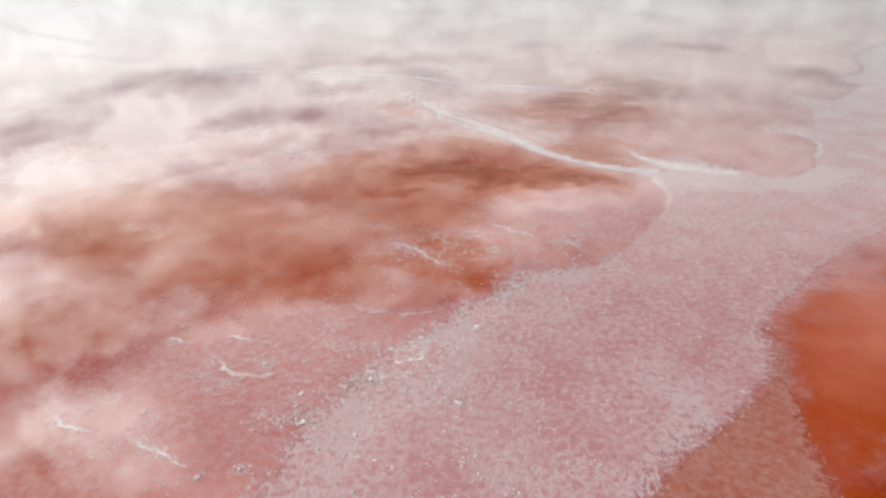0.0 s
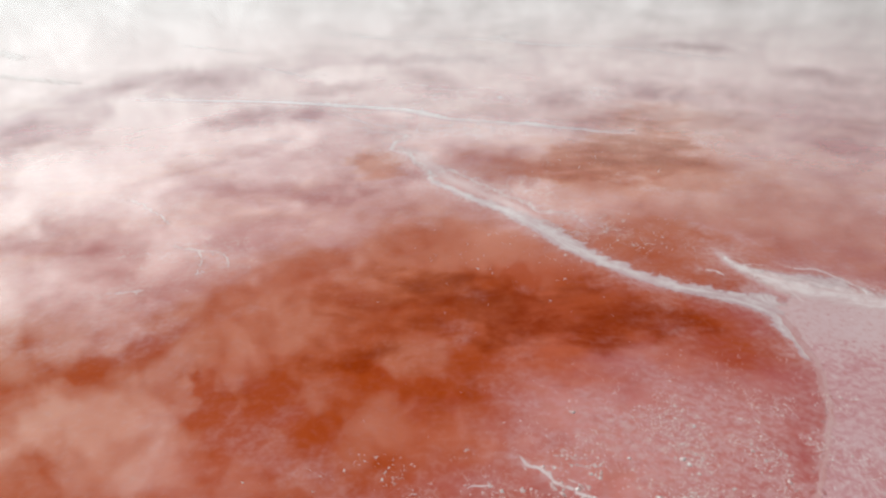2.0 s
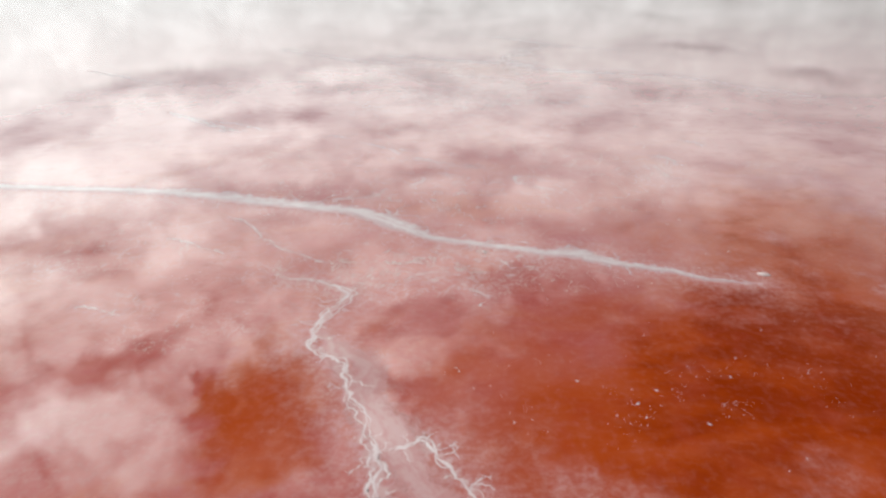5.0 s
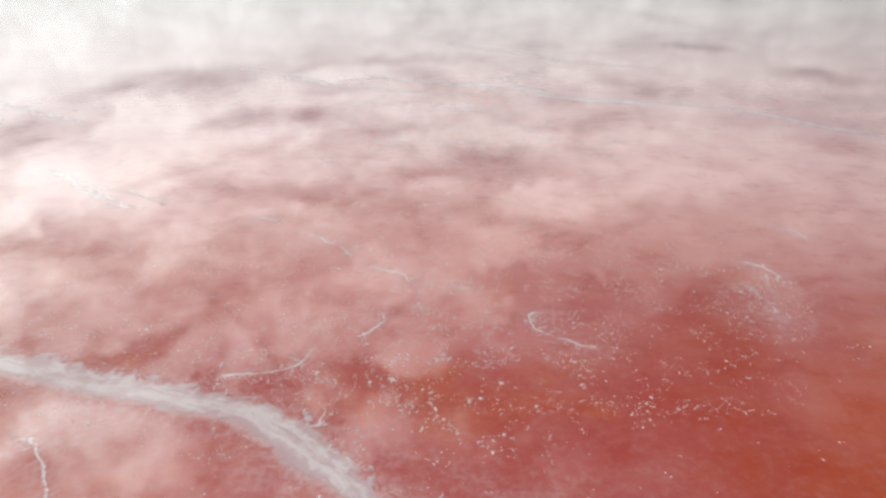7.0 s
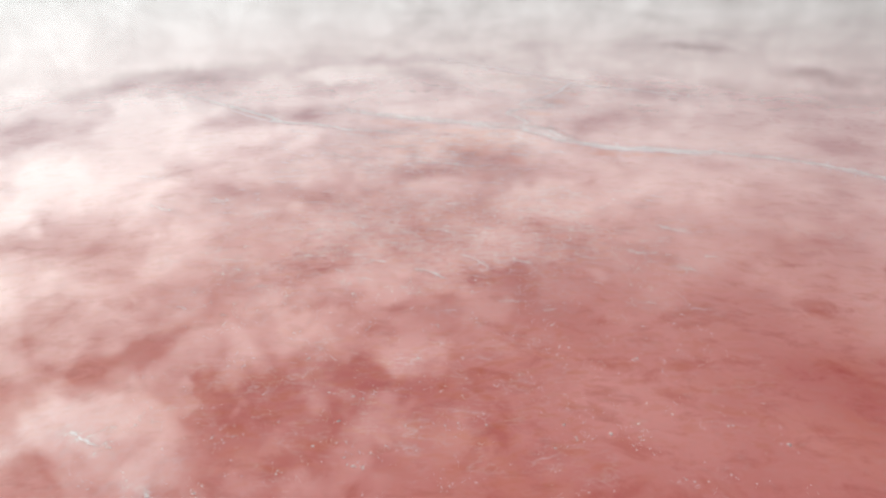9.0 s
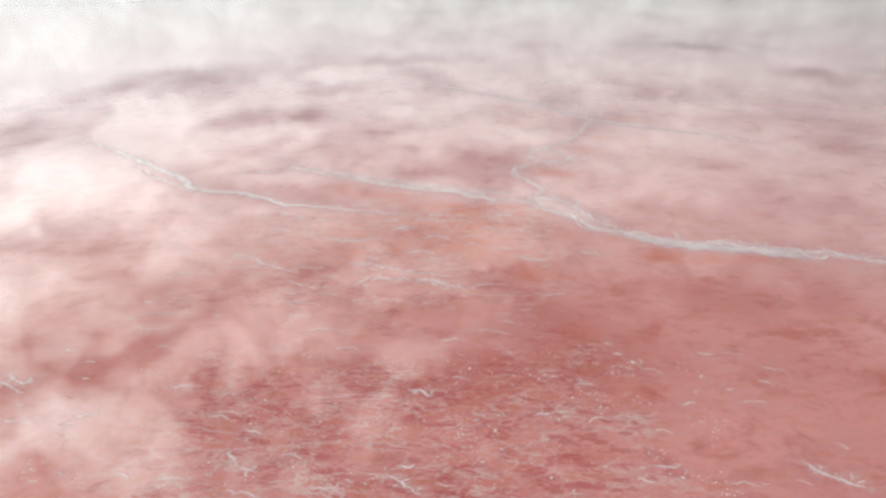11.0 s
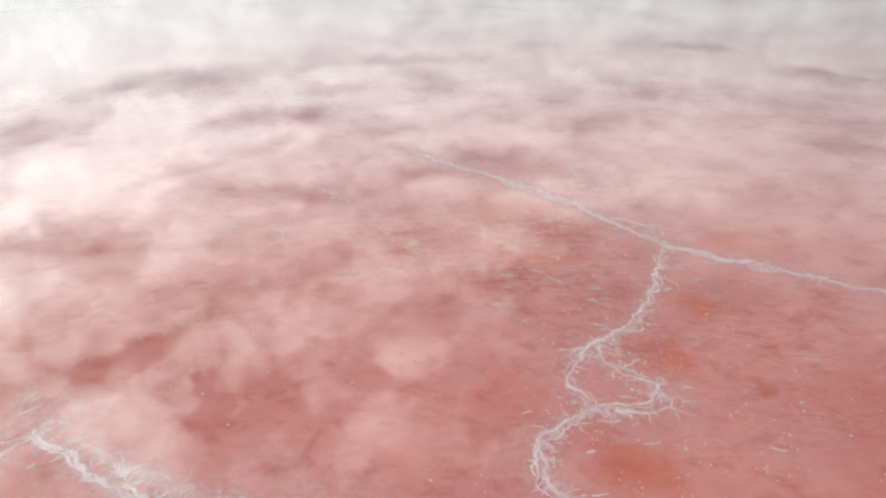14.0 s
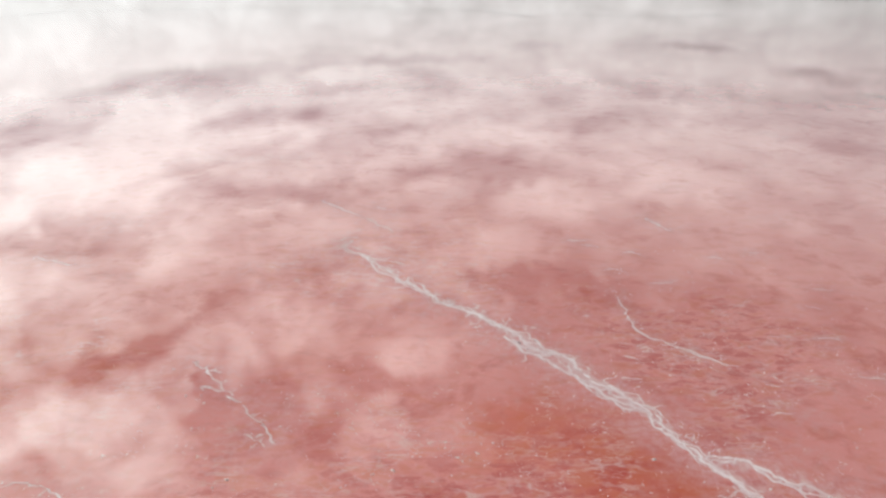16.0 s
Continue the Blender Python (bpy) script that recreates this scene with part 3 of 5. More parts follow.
def salt_ridge(pts, widths, seed, label, height=0.10, step=0.14, across=15, wander=0.35, feather=0.0, spurs=0,
               group="salt ridges on the lake", mat=None, side=0, name="salt_ridge", spur_len=2.2, halo=1.0, threads=0, twigs=0, sprigs=0, sprig_len=1.0):
    """A drifted ridge of salt: its crest, and the thin spurs that branch off it."""
    mat = mat or SALT
    base = new(name)
    base.location = (pts[0][0], pts[0][1], 0)
    tagged(base, label, "salt ridge", group)
    L, w = resample(pts, widths, step, seed, wander)
    COURSES.append((L[::max(1, int(0.6 / step))], w[::max(1, int(0.6 / step))], halo))
    origin = np.array(pts[0], float)
    rng = random.Random(seed)
    if threads:
        run = np.append(0, np.cumsum(np.linalg.norm(np.diff(L, axis=0), axis=1)))
        d = np.gradient(L, axis=0)
        d /= np.linalg.norm(d, axis=1)[:, None] + 1e-9
        nrm = np.stack([-d[:, 1], d[:, 0]], 1)
        for i in range(threads):
            sway = fbm(run, run * 0 + i * 4.3 + seed, 4.5, 4, seed + i, 0.6) * 2.0 * (w + 0.26 * (i > 0)) + (fbm(run, run * 0 + i * 2.3, 1.5, 5, seed + i, 0.72) * np.minimum(0.24, 0.08 + 0.6 * w))
            thick = (0.045 + 0.22 * w) * (1.0 + 1.3 * fbm(run, run * 0 + i * 9.1, 4.0, 3, seed + 5 + i)).clip(0.25, 1.8) * (1.0 if i == 0 else 0.6)
            part("thread", strip_mesh("thread", L + nrm * sway[:, None] - origin, thick, 0.06, seed + 31 * i, mat, 1.7, 11, 0.9 if i % 2 else -0.9), base)
    else:
        part("crest", strip_mesh("crest", L - origin, w, height, seed, mat, 1.5, across, feather), base)
    for i in range((spurs + 5) // 6):
        j, d = place_on(rng, L)
        nn = np.array([-d[1], d[0]]) * (side or rng.choice((-1, 1)))
        size = spur_len * rng.uniform(0.4, 1.0)
        lean = rng.uniform(-0.6, 0.9)
        a = L[j] + nn * w[j] * 0.5
        S = [a + (nn * s + d * lean * s ** 1.5) * size for s in (0, 0.35, 0.7, 1.0)]
        l2, w2 = resample(S, [0.09, 0.08, 0.06, 0.03], 0.08, seed + i * 13 + 5, 0.7)
        part("spur", strip_mesh("spur", l2 - origin, w2, 0.05, seed + i, mat, 1.6, 7), base)
    for i in range(twigs):
        j, d = place_on(rng, L)
        nn = np.array([-d[1], d[0]]) * (side or (1 if rng.random() < 0.75 else -1))
        size = rng.uniform(0.35, 1.1)
        lean = rng.uniform(-0.9, 0.9)
        a = L[j] + nn * w[j] * rng.uniform(-0.3, 0.6)
        S = [a + (nn * s + d * lean * s ** 1.4) * size for s in (0, 0.3, 0.65, 1.0)]
        l2, w2 = resample(S, [0.07, 0.06, 0.05, 0.03], 0.07, seed + i * 17 + 3, 0.4, 0.9)
        part("twig", strip_mesh("twig", l2 - origin, w2, 0.04, seed + i, mat, 1.6, 7), base)
    for i in range(sprigs):
        j, d = place_on(rng, L)
        nn = np.array([-d[1], d[0]]) * (side or (1 if rng.random() < 0.75 else -1)) + d * rng.uniform(-0.8, 0.8)
        a = L[j] + nn * w[j] * rng.uniform(-0.2, 0.5) - origin
        part("sprig", joined("sprig", sprig(rng, a, nn / np.linalg.norm(nn), sprig_len * rng.uniform(0.5, 1.3), 0.055, seed + 19 * i), mat), base)
    return base


def salt_vein(pts, width, seed, label, group="thin salt veins on the brine", mat=None):
    """A thin thread of foam salt: one jagged low line and a few side threads."""
    return salt_ridge(pts, width, seed, label, 0.06, 0.10, 9, 0.28, 0.0, max(0, int(len(pts) - 1)), group, mat or VEIN_SALT, 0, "salt_vein", 0.7, 0.45, 1, sprigs=len(pts), sprig_len=0.4)


# ================= courses of the salt ridges =================
W = "white salt ridge drifted across shallow pink brine"
salt_ridge([(-9.2, 106.2), (-8.1, 105.5), (-5.4, 104.6), (-3.8, 103.3), (-4.0, 101.9), (-4.8, 100.2), (-5.3, 97.9), (-4.6, 96.5),
            (-3.2, 95.9), (-2.7, 93.9), (-2.6, 92.8), (-1.6, 91.2), (-0.6, 88.4), (-0.2, 86.6), (0.6, 85.2)],
           [0.08, 0.14, 0.18, 0.22, 0.18, 0.17, 0.18, 0.17, 0.16, 0.15, 0.15, 0.17, 0.24, 0.3, 0.3], 11,
           "winding white salt ridge edging an orange brine pool", 0.09, threads=3, feather=-0.8, spurs=8, wander=0.45, sprigs=26, sprig_len=0.9)
salt_ridge([(-0.6, 86.2), (2.1, 82.8), (3.9, 80.4), (5.7, 78.7), (7.1, 76.4), (8.5, 74.5), (9.7, 72.0), (10.8, 69.9), (11.8, 68.4),
            (12.8, 67.2), (14.7, 65.3), (16.5, 64.0), (18.4, 63.0), (20.2, 61.8), (21.9, 60.0)],
           [0.26, 0.44, 0.52, 0.64, 0.72, 0.85, 0.92, 0.80, 0.68, 0.64, 0.64, 0.64, 0.66, 0.7, 0.8], 12,
           "broad pale salt ridge with a clean edge along deep orange brine", 0.14, across=31, wander=0.12, feather=0.7, spurs=10, side=1, spur_len=1.6, mat=BROAD_SALT, halo=0.45)
salt_ridge([(-0.5, 88.0), (1.7, 89.1), (3.4, 86.4), (6.0, 82.6), (7.8, 80.9), (9.2, 77.9), (11.2, 77.2), (13.0, 74.9)],
           [0.2, 0.2, 0.14, 0.1, 0.09, 0.08, 0.08, 0.06], 13, "lacy broken salt crust floating on red brine", 0.06, threads=2, feather=0.6, spurs=6, wander=0.6, twigs=10, sprigs=26, sprig_len=0.9)
salt_ridge([(21.3, 69.4), (21.6, 67.4), (22.3, 65.8), (23.6, 64.2), (26.5, 62.6), (30.5, 61.2)],
           [0.2, 0.4, 0.6, 1.1, 1.4, 1.2], 14, "bright white salt spit running out into the brine", 0.15, across=25, wander=0.2, feather=0.8, spurs=8, side=1)
salt_ridge([(25, 67.1), (27.1, 66.7), (28, 65), (28.6, 63.2)], [0.1, 0.2, 0.18, 0.08], 15, "thin salt streamer on the back of a salt spit", 0.06, threads=1, wander=0.15, halo=0.5)
salt_ridge([(23.1, 65.7), (24.9, 65), (26.6, 63.5), (28, 60.6)], [0.2, 0.25, 0.22, 0.15], 35, "thin salt streamer on the back of a salt spit", 0.06, threads=1, wander=0.15, halo=0.5)
salt_ridge([(22.4, 64.8), (23.5, 63.2), (24.4, 61.4), (26.7, 58.4)], [0.15, 0.22, 0.25, 0.2], 36, "thin salt streamer on the back of a salt spit", 0.06, threads=1, wander=0.15, halo=0.5)
salt_ridge([(18.9, 66.7), (19.8, 66.5), (20.4, 65.6)], [0.06, 0.1, 0.08], 37, "thin salt streamer on the back of a salt spit", 0.06, threads=1, wander=0.15, halo=0.5)
salt_ridge([(-46, 125.2), (-33.5, 123.9), (-25.3, 123.3), (-21, 122.4), (-17, 121.4), (-12.9, 120.1), (-9.1, 119.1), (-5.8, 118.2), (-3.3, 116.7),
            (-1.1, 114.7), (0.9, 112.9), (2.6, 112.0), (5.0, 111.2), (8.0, 110.3), (10.0, 109.6), (12, 109.4), (13.6, 108.6),
            (15.6, 107.5), (18, 106.7), (20.3, 105.6), (22.4, 105.0), (23.8, 104.7)],
           [0.4, 0.5, 0.6, 0.75, 0.8, 0.8, 0.75, 0.7, 0.95, 0.9, 0.45, 0.36, 0.38, 0.38, 0.42, 0.85, 0.7, 0.36, 0.3, 0.22, 0.14, 0.06], 16,
           "long broad white salt ridge with frayed edges", 0.15, across=31, wander=0.25, feather=0.5, spurs=12, mat=BROAD_SALT, twigs=20, sprigs=34, sprig_len=1.0)
salt_ridge([(-36, 223), (-30, 218), (-24.9, 213.4), (-20.4, 209.4), (-17.1, 206.4), (-15.5, 204.2), (-13.1, 203.3), (-10.2, 202.9), (-8.1, 201.3), (-6.2, 200.2), (-3.5, 199.5),
            (-1.7, 199.3), (-0.1, 198.5), (1.7, 198.3), (3.8, 197.8), (6.2, 197.6)],
           [0.10, 0.2, 0.3, 0.34, 0.36, 0.34, 0.30, 0.32, 0.30, 0.27, 0.23, 0.2, 0.17, 0.13, 0.1, 0.05], 17, "white salt ridge tapering off among small veins", 0.10,
           across=23, wander=0.35, feather=-0.7, spurs=4, twigs=6, sprigs=34, sprig_len=1.1)
salt_ridge([(-24.5, 211.6), (-20.5, 207.4), (-17.8, 205.3), (-15.3, 203.7)], [0.1, 0.2, 0.22, 0.2], 30, "thin salt strand joining a white ridge", 0.06, threads=1, wander=0.3)
salt_ridge([(-9.8, 213.8), (-7.6, 212.2), (-7.6, 211.0), (-5.1, 209.4), (-2.8, 208.0), (-0.9, 206.9), (1.2, 206.1), (3.0, 205.3), (4.9, 204.4), (6.9, 203.8), (9.0, 203.2), (10.6, 202.2),
            (12.3, 201.4), (14.0, 201.1), (15.5, 200.9), (16.9, 199.1), (18.6, 197.2), (20.4, 195.1), (21.8, 194.0), (24.2, 192.7), (26.7, 191.5),
            (30.0, 191.4), (33.5, 190.4), (37.2, 189.3), (44, 186.6), (48.5, 182.4), (54, 174.4), (62, 166)],
           [0.09, 0.13, 0.17, 0.20, 0.22, 0.25, 0.26, 0.30, 0.36, 0.38, 0.34, 0.30, 0.30, 0.30, 0.34, 0.38, 0.52, 0.56, 0.52, 0.52, 0.45, 0.68, 0.52, 0.45, 0.45, 0.45, 0.38, 0.30], 18,
           "long white salt ridge winding over rose brine", 0.12, threads=3, across=23, wander=0.4, feather=-0.7, spurs=16, twigs=20, sprigs=80, sprig_len=1.15)
salt_ridge([(-11.3, 209.4), (-8.9, 209.1), (-8.3, 210.1), (-7.7, 211.1)], [0.05, 0.12, 0.14, 0.1], 31, "short salt branch at the head of a ridge", 0.05, threads=2, wander=0.4, sprigs=6)
salt_ridge([(-3.0, 208.3), (0.6, 206.7), (3.0, 205.6), (5.0, 204.7), (7.0, 204.1), (9.2, 203.5), (10.9, 202.5), (12.6, 201.7)], [0.1, 0.16, 0.26, 0.34, 0.36, 0.34, 0.28, 0.15], 34,
           "fringe of branching salt threads on a jagged ridge", 0.06, threads=2, wander=0.3, side=1, sprigs=64, sprig_len=1.2, halo=0.6)
salt_ridge([(15.3, 201.3), (17.2, 201.6), (19.2, 200.4), (20.1, 198.7), (20.9, 196.6), (22.0, 194.6)], [0.2, 0.35, 0.35, 0.3, 0.3, 0.3], 19,
           "pale salt lip along the rim of a shallow shelf", 0.07, threads=2, feather=0.5, spurs=4, side=1, sprigs=26, sprig_len=1.1)
salt_ridge([(28.2, 232.2), (26.4, 228.0), (25.2, 225.6), (24.5, 224.1), (23.1, 221.4), (22.2, 220.2), (20.3, 218.9), (17.6, 217.2)],
           [0.15, 0.17, 0.19, 0.19, 0.19, 0.21, 0.21, 0.11], 20, "thin jagged salt ridge crossing orange brine", 0.08, threads=2, spurs=8, wander=0.45, twigs=8, sprigs=20, sprig_len=0.9)
salt_ridge([(20.3, 218.8), (20.0, 217.0), (21.6, 215.2), (22.0, 214.5), (21.0, 213.3), (18.3, 213.0)], [0.15, 0.15, 0.17, 0.15, 0.15, 0.15], 21,
           "looping thin salt ridge with broken branches", 0.07, threads=2, spurs=6, wander=0.4, twigs=6, sprigs=22, sprig_len=1.1)
salt_ridge([(18.2, 213.2), (17.1, 211.9), (15.9, 210.8), (15.4, 209.3), (16.1, 207.0), (17.0, 205.3), (17.6, 204.4), (16.8, 202.5), (16.6, 201.4)],
           [0.16, 0.20, 0.20, 0.22, 0.20, 0.18, 0.18, 0.12, 0.08], 22, "curved thin salt ridge round an orange hollow", 0.08, threads=3, spurs=6, wander=0.4, twigs=8, sprigs=26, sprig_len=0.9)
salt_ridge([(5.0, 261.0), (7.4, 257.9), (12.6, 251.9), (15.6, 249.4), (18.3, 246.6), (20.5, 243.9), (22.9, 241.2), (23.4, 239.6), (24.6, 237.6), (25.8, 235.6),
            (26.8, 234.0), (27.9, 232.8), (28.4, 231.6), (30.0, 230.7), (31.4, 229.7), (33.6, 228.7), (35.6, 227.2), (41, 224), (47, 219.5)],
           [0.06, 0.09, 0.17, 0.24, 0.30, 0.30, 0.27, 0.22, 0.22, 0.22, 0.22, 0.20, 0.22, 0.30, 0.32, 0.26, 0.10, 0.08, 0.05], 23,
           "long jagged white salt ridge over orange-pink brine", 0.10, threads=4, across=17, wander=0.5, feather=-0.6, spurs=14, twigs=16, sprigs=60, sprig_len=1.1)
salt_ridge([(17.0, 247.0), (18.9, 244.9), (20.5, 243.0), (22.0, 241.6), (23.0, 240.4)], 0.2, 24, "narrow second crest beside a jagged salt ridge", 0.06, threads=2, spurs=8, wander=0.5)
salt_ridge([(24.8, 237.4), (26.5, 237.2), (28.2, 235.8), (30, 234.8)], 0.16, 25, "short feathery salt branch off a ridge", 0.06, threads=2, spurs=8, wander=0.5)

salt_ridge([(20.6, 219.2), (18.6, 217.4), (17.9, 215.4), (18.6, 213.4)], 0.1, 32, "broken thin salt strand closing a loop", 0.05, threads=2, wander=0.4, sprigs=14)
salt_ridge([(22.0, 214.6), (22.4, 213.4), (20.6, 212.4), (19.2, 212.8)], 0.08, 33, "broken thin salt strand closing a loop", 0.05, threads=2, wander=0.4, sprigs=10)

# shallow shelves of settled salt between the ridges
for i, (pts, wd, text) in enumerate((([(16.2, 201.2), (17.9, 199.7), (19.3, 197.9), (20.6, 195.9), (22, 194.2)], [0.4, 1.1, 1.2, 1.0, 0.5], "smooth lilac salt shelf between two thin ridges"),
                                     ([(22, 193.3), (25, 191.8), (28, 190.9), (31, 190.5), (35, 189.1)], [0.5, 0.9, 0.8, 1.0, 0.8], "pale lilac salt shelf under a white ridge"),
                                     ([(-3.8, 97.5), (-1.8, 95.2), (-1.1, 92.4), (0.4, 89.2), (1.2, 86.4)], [0.4, 1.0, 1.0, 1.0, 0.7], "smooth lilac salt shelf along a winding ridge"),
                                     ([(-4.6, 98.6), (-1.2, 91.4), (2.4, 85.6), (5.4, 81.3), (7.9, 77.3), (9.7, 74.4)], [0.3, 0.8, 1.0, 0.9, 0.7, 0.4], "smooth lilac salt shelf behind a broad ridge"),
                                     ([(22.0, 67.2), (23.4, 65.4), (25.0, 64.2), (27.5, 63.0)], [0.3, 1.2, 2.0, 2.4], "pale streaked salt shelf spreading from a spit"),
                                     ([(21.4, 63.4), (21.6, 61.0), (21.3, 58.4), (20.8, 55.6)], [1.0, 1.3, 0.9, 0.4], "pale streaked salt shelf at the edge of a flat"),
                                     ([(-5.5, 210.6), (-1.2, 208.4), (3.2, 206.6), (7.2, 205.0), (11.0, 203.6), (14.6, 202.6)], [0.2, 0.5, 0.7, 0.8, 0.8, 0.6], "smooth lilac salt shelf above a jagged ridge"))):
    salt_ridge(pts, wd, 960 + i, text, 0.02, 0.14, 21, 0.3, 0.0, 0, "shallow salt shelves", SHELF_SALT if "smooth" in text else BROAD_SALT, 0, "salt_shelf", halo=0.3)

salt_ridge([(-67.7, 193.5), (-55.5, 184.6), (-43.4, 176.8)], [0.2, 0.5, 0.2], 26, "frayed white salt ridge on pale brine", 0.06, threads=3, wander=0.5, halo=0.4)
salt_ridge([(-36.5, 156.7), (-29, 149.9), (-22.7, 145.5)], [0.15, 0.45, 0.15], 27, "short frayed white salt ridge on pale brine", 0.06, threads=4, wander=0.5, halo=0.4)

# thin veins in their own places: half width, courses
ROWS = [[(2, 184.7), (2.6, 185.3), (3.4, 186), (4.4, 185.5), (5.5, 185.2), (6.4, 185.5), (7.4, 185.5), (8.5, 184.8), (9.8, 184.1)],
    [(1.8, 187.6), (2.5, 187.9), (3.6, 187.5), (5, 186.9), (6, 186.8), (7.3, 186.4), (8.9, 185.9)],
    [(-1.3, 192.6), (0.2, 192.1), (1.6, 192.3), (2.8, 192.7)], [(-7.7, 189.8), (-6, 189), (-4.8, 188.1), (-3, 187.1), (-1.7, 187.3), (0.1, 187.2)],
    [(-5.6, 194.5), (-4.1, 194.1), (-2.2, 194.1)], [(-6, 198.1), (-4.5, 197.2), (-2.3, 196.5), (-0.1, 195.6)],
    [(6.9, 189.1), (8.2, 188.7), (9.6, 188.8)], [(5.4, 189.9), (6.8, 190.1), (7.6, 189.8)], [(2.1, 195.8), (3.4, 196.1), (4.4, 196.1)],
    [(3.8, 194.1), (4.8, 194.8), (6.1, 194.7)]]
ROWS_NEAR = [[(7.6, 188.3), (8.4, 187.9), (9.8, 188.1)], [(10, 184.8), (11, 184.9), (12.4, 184.7)], [(13.6, 189), (14.9, 188.7), (16.2, 188.6)],
    [(18.4, 190), (19.8, 189.8)], [(-2.5, 185.3), (-1, 184.7), (0.5, 184.3)], [(-12.9, 199.1), (-11.3, 198.7), (-9.7, 199)],
    [(2.9, 188.8), (3.7, 189.3), (4.4, 189.3)], [(12.6, 197.5), (14, 197.3)], [(6.6, 192.7), (7.5, 192.9), (8.7, 192.4)],
    [(2.8, 185.2), (4.6, 185.8), (6.9, 185.2), (9.5, 184.1)], [(-0.5, 192.2), (3.3, 192.2)], [(-7.9, 189.4), (-5, 188.2), (-2.9, 186.9)]]
CURLS = [[(0.3, 161.1), (0.9, 161.7), (2.1, 161.3)], [(7.4, 162.6), (8.4, 161.8), (9.4, 160.9), (9.6, 160.2)], [(3.4, 165.1), (4.8, 164.9)],
    [(4, 160.2), (5.2, 159.9), (6.5, 158.9)], [(-1.5, 168.9), (-0.7, 168.1), (0.3, 167.8)], [(24, 167.8), (25.4, 167.1)],
    [(11, 161.8), (12.7, 161.3)], [(19.2, 163.8), (21.3, 163), (22.2, 163.2)], [(22.8, 160.6), (23.9, 159.9)],
    [(-20.1, 173.3), (-18.8, 172.3), (-17.3, 171.6)], [(-15, 174.3), (-13, 173.1)], [(-24.2, 181), (-21.6, 180.1)], [(6.3, 173.6), (7.7, 172.9)],
    [(12.4, 171.6), (14.3, 171.6)], [(5.6, 167.7), (6.6, 167), (7.3, 166.4)], [(23.8, 168.5), (24.7, 167.5), (25.7, 166.7)],
    [(-14.9, 174.7), (-13.6, 173.9), (-13, 174.4)]]
TUFTS = [[(-11.3, 143.5), (-10.3, 143.1), (-9.2, 142.3)], [(-6.4, 139.9), (-5.1, 138.8), (-3.3, 137.1), (-2.4, 135.9)],
    [(-0.8, 134.1), (0.5, 133.3), (1.5, 132.8), (2.2, 131.5)], [(0.4, 127.4), (0.8, 126.5), (0.2, 125.8), (-0.4, 124.8)], [(2.5, 128.4), (3, 128)],
    [(4.9, 130.8), (6.3, 130.6)], [(25.7, 134.7), (27, 134.1), (27.3, 132.5), (27, 131.5)], [(24.4, 131), (24.8, 129.2), (24.9, 128), (25.1, 127)],
    [(26.4, 133), (25.9, 130.6)], [(31.3, 141.1), (32.3, 140.3), (32.8, 138.8)], [(-25.9, 146.2), (-24.2, 145.6)]]
HOOK = [[(10.3, 127.5), (9.7, 127.1), (9.7, 126.3), (10.3, 125.4), (11.3, 124.6), (12.9, 123.5)],
    [(-34.4, 154), (-31.7, 152.8), (-27.5, 150.4), (-24.6, 149.3), (-22.1, 147.7), (-20.5, 146.5)]]
LEE = [[(-15.5, 116.5), (-13.4, 115.1), (-11.7, 112.4), (-10.1, 110.8), (-7.9, 109.2), (-5.8, 107.8)],
    [(-19.1, 112.4), (-16.1, 110.8), (-13.5, 109.2)], [(-20.8, 101.6), (-18.7, 101.1), (-17.2, 100.6)], [(4, 104), (5.5, 102.9), (4.5, 101.6)],
    [(6.6, 108.5), (7.2, 107.1)], [(-7.4, 120.9), (-3.9, 122.1), (-2.7, 124)],
    [(-1.6, 117), (-1.3, 118.6)], [(-19.8, 70.7), (-18, 69.9), (-16.7, 68.1), (-16.1, 65.8)], [(-18, 69.9), (-15.8, 69.2), (-14.5, 67.1)],
    [(-28, 80.8), (-25.6, 79.1), (-21.9, 75)], [(-20.9, 63.1), (-18.9, 63.7)]]
SHORE = [[(-12.7, 29.5), (-11.6, 28.2), (-10.2, 27.4), (-8.5, 27.7)], [(-14, 22.5), (-12.4, 21.8), (-11, 20.7)],
    [(-18.6, 23.8), (-17.3, 23.4), (-16.1, 23.1)], [(-5.5, 34.8), (-3.3, 33.8), (-2.2, 33.5), (-0.5, 34)], [(4, 48.4), (5.7, 46.6), (7.4, 45.5)],
    [(9.5, 45), (10, 43.9), (11.1, 42.4)], [(-16.1, 30.9), (-14.7, 30.6)], [(-12.4, 31.5), (-10.9, 30.9)], [(-3.7, 44.4), (-1.9, 42.9), (0.2, 40.5)]]
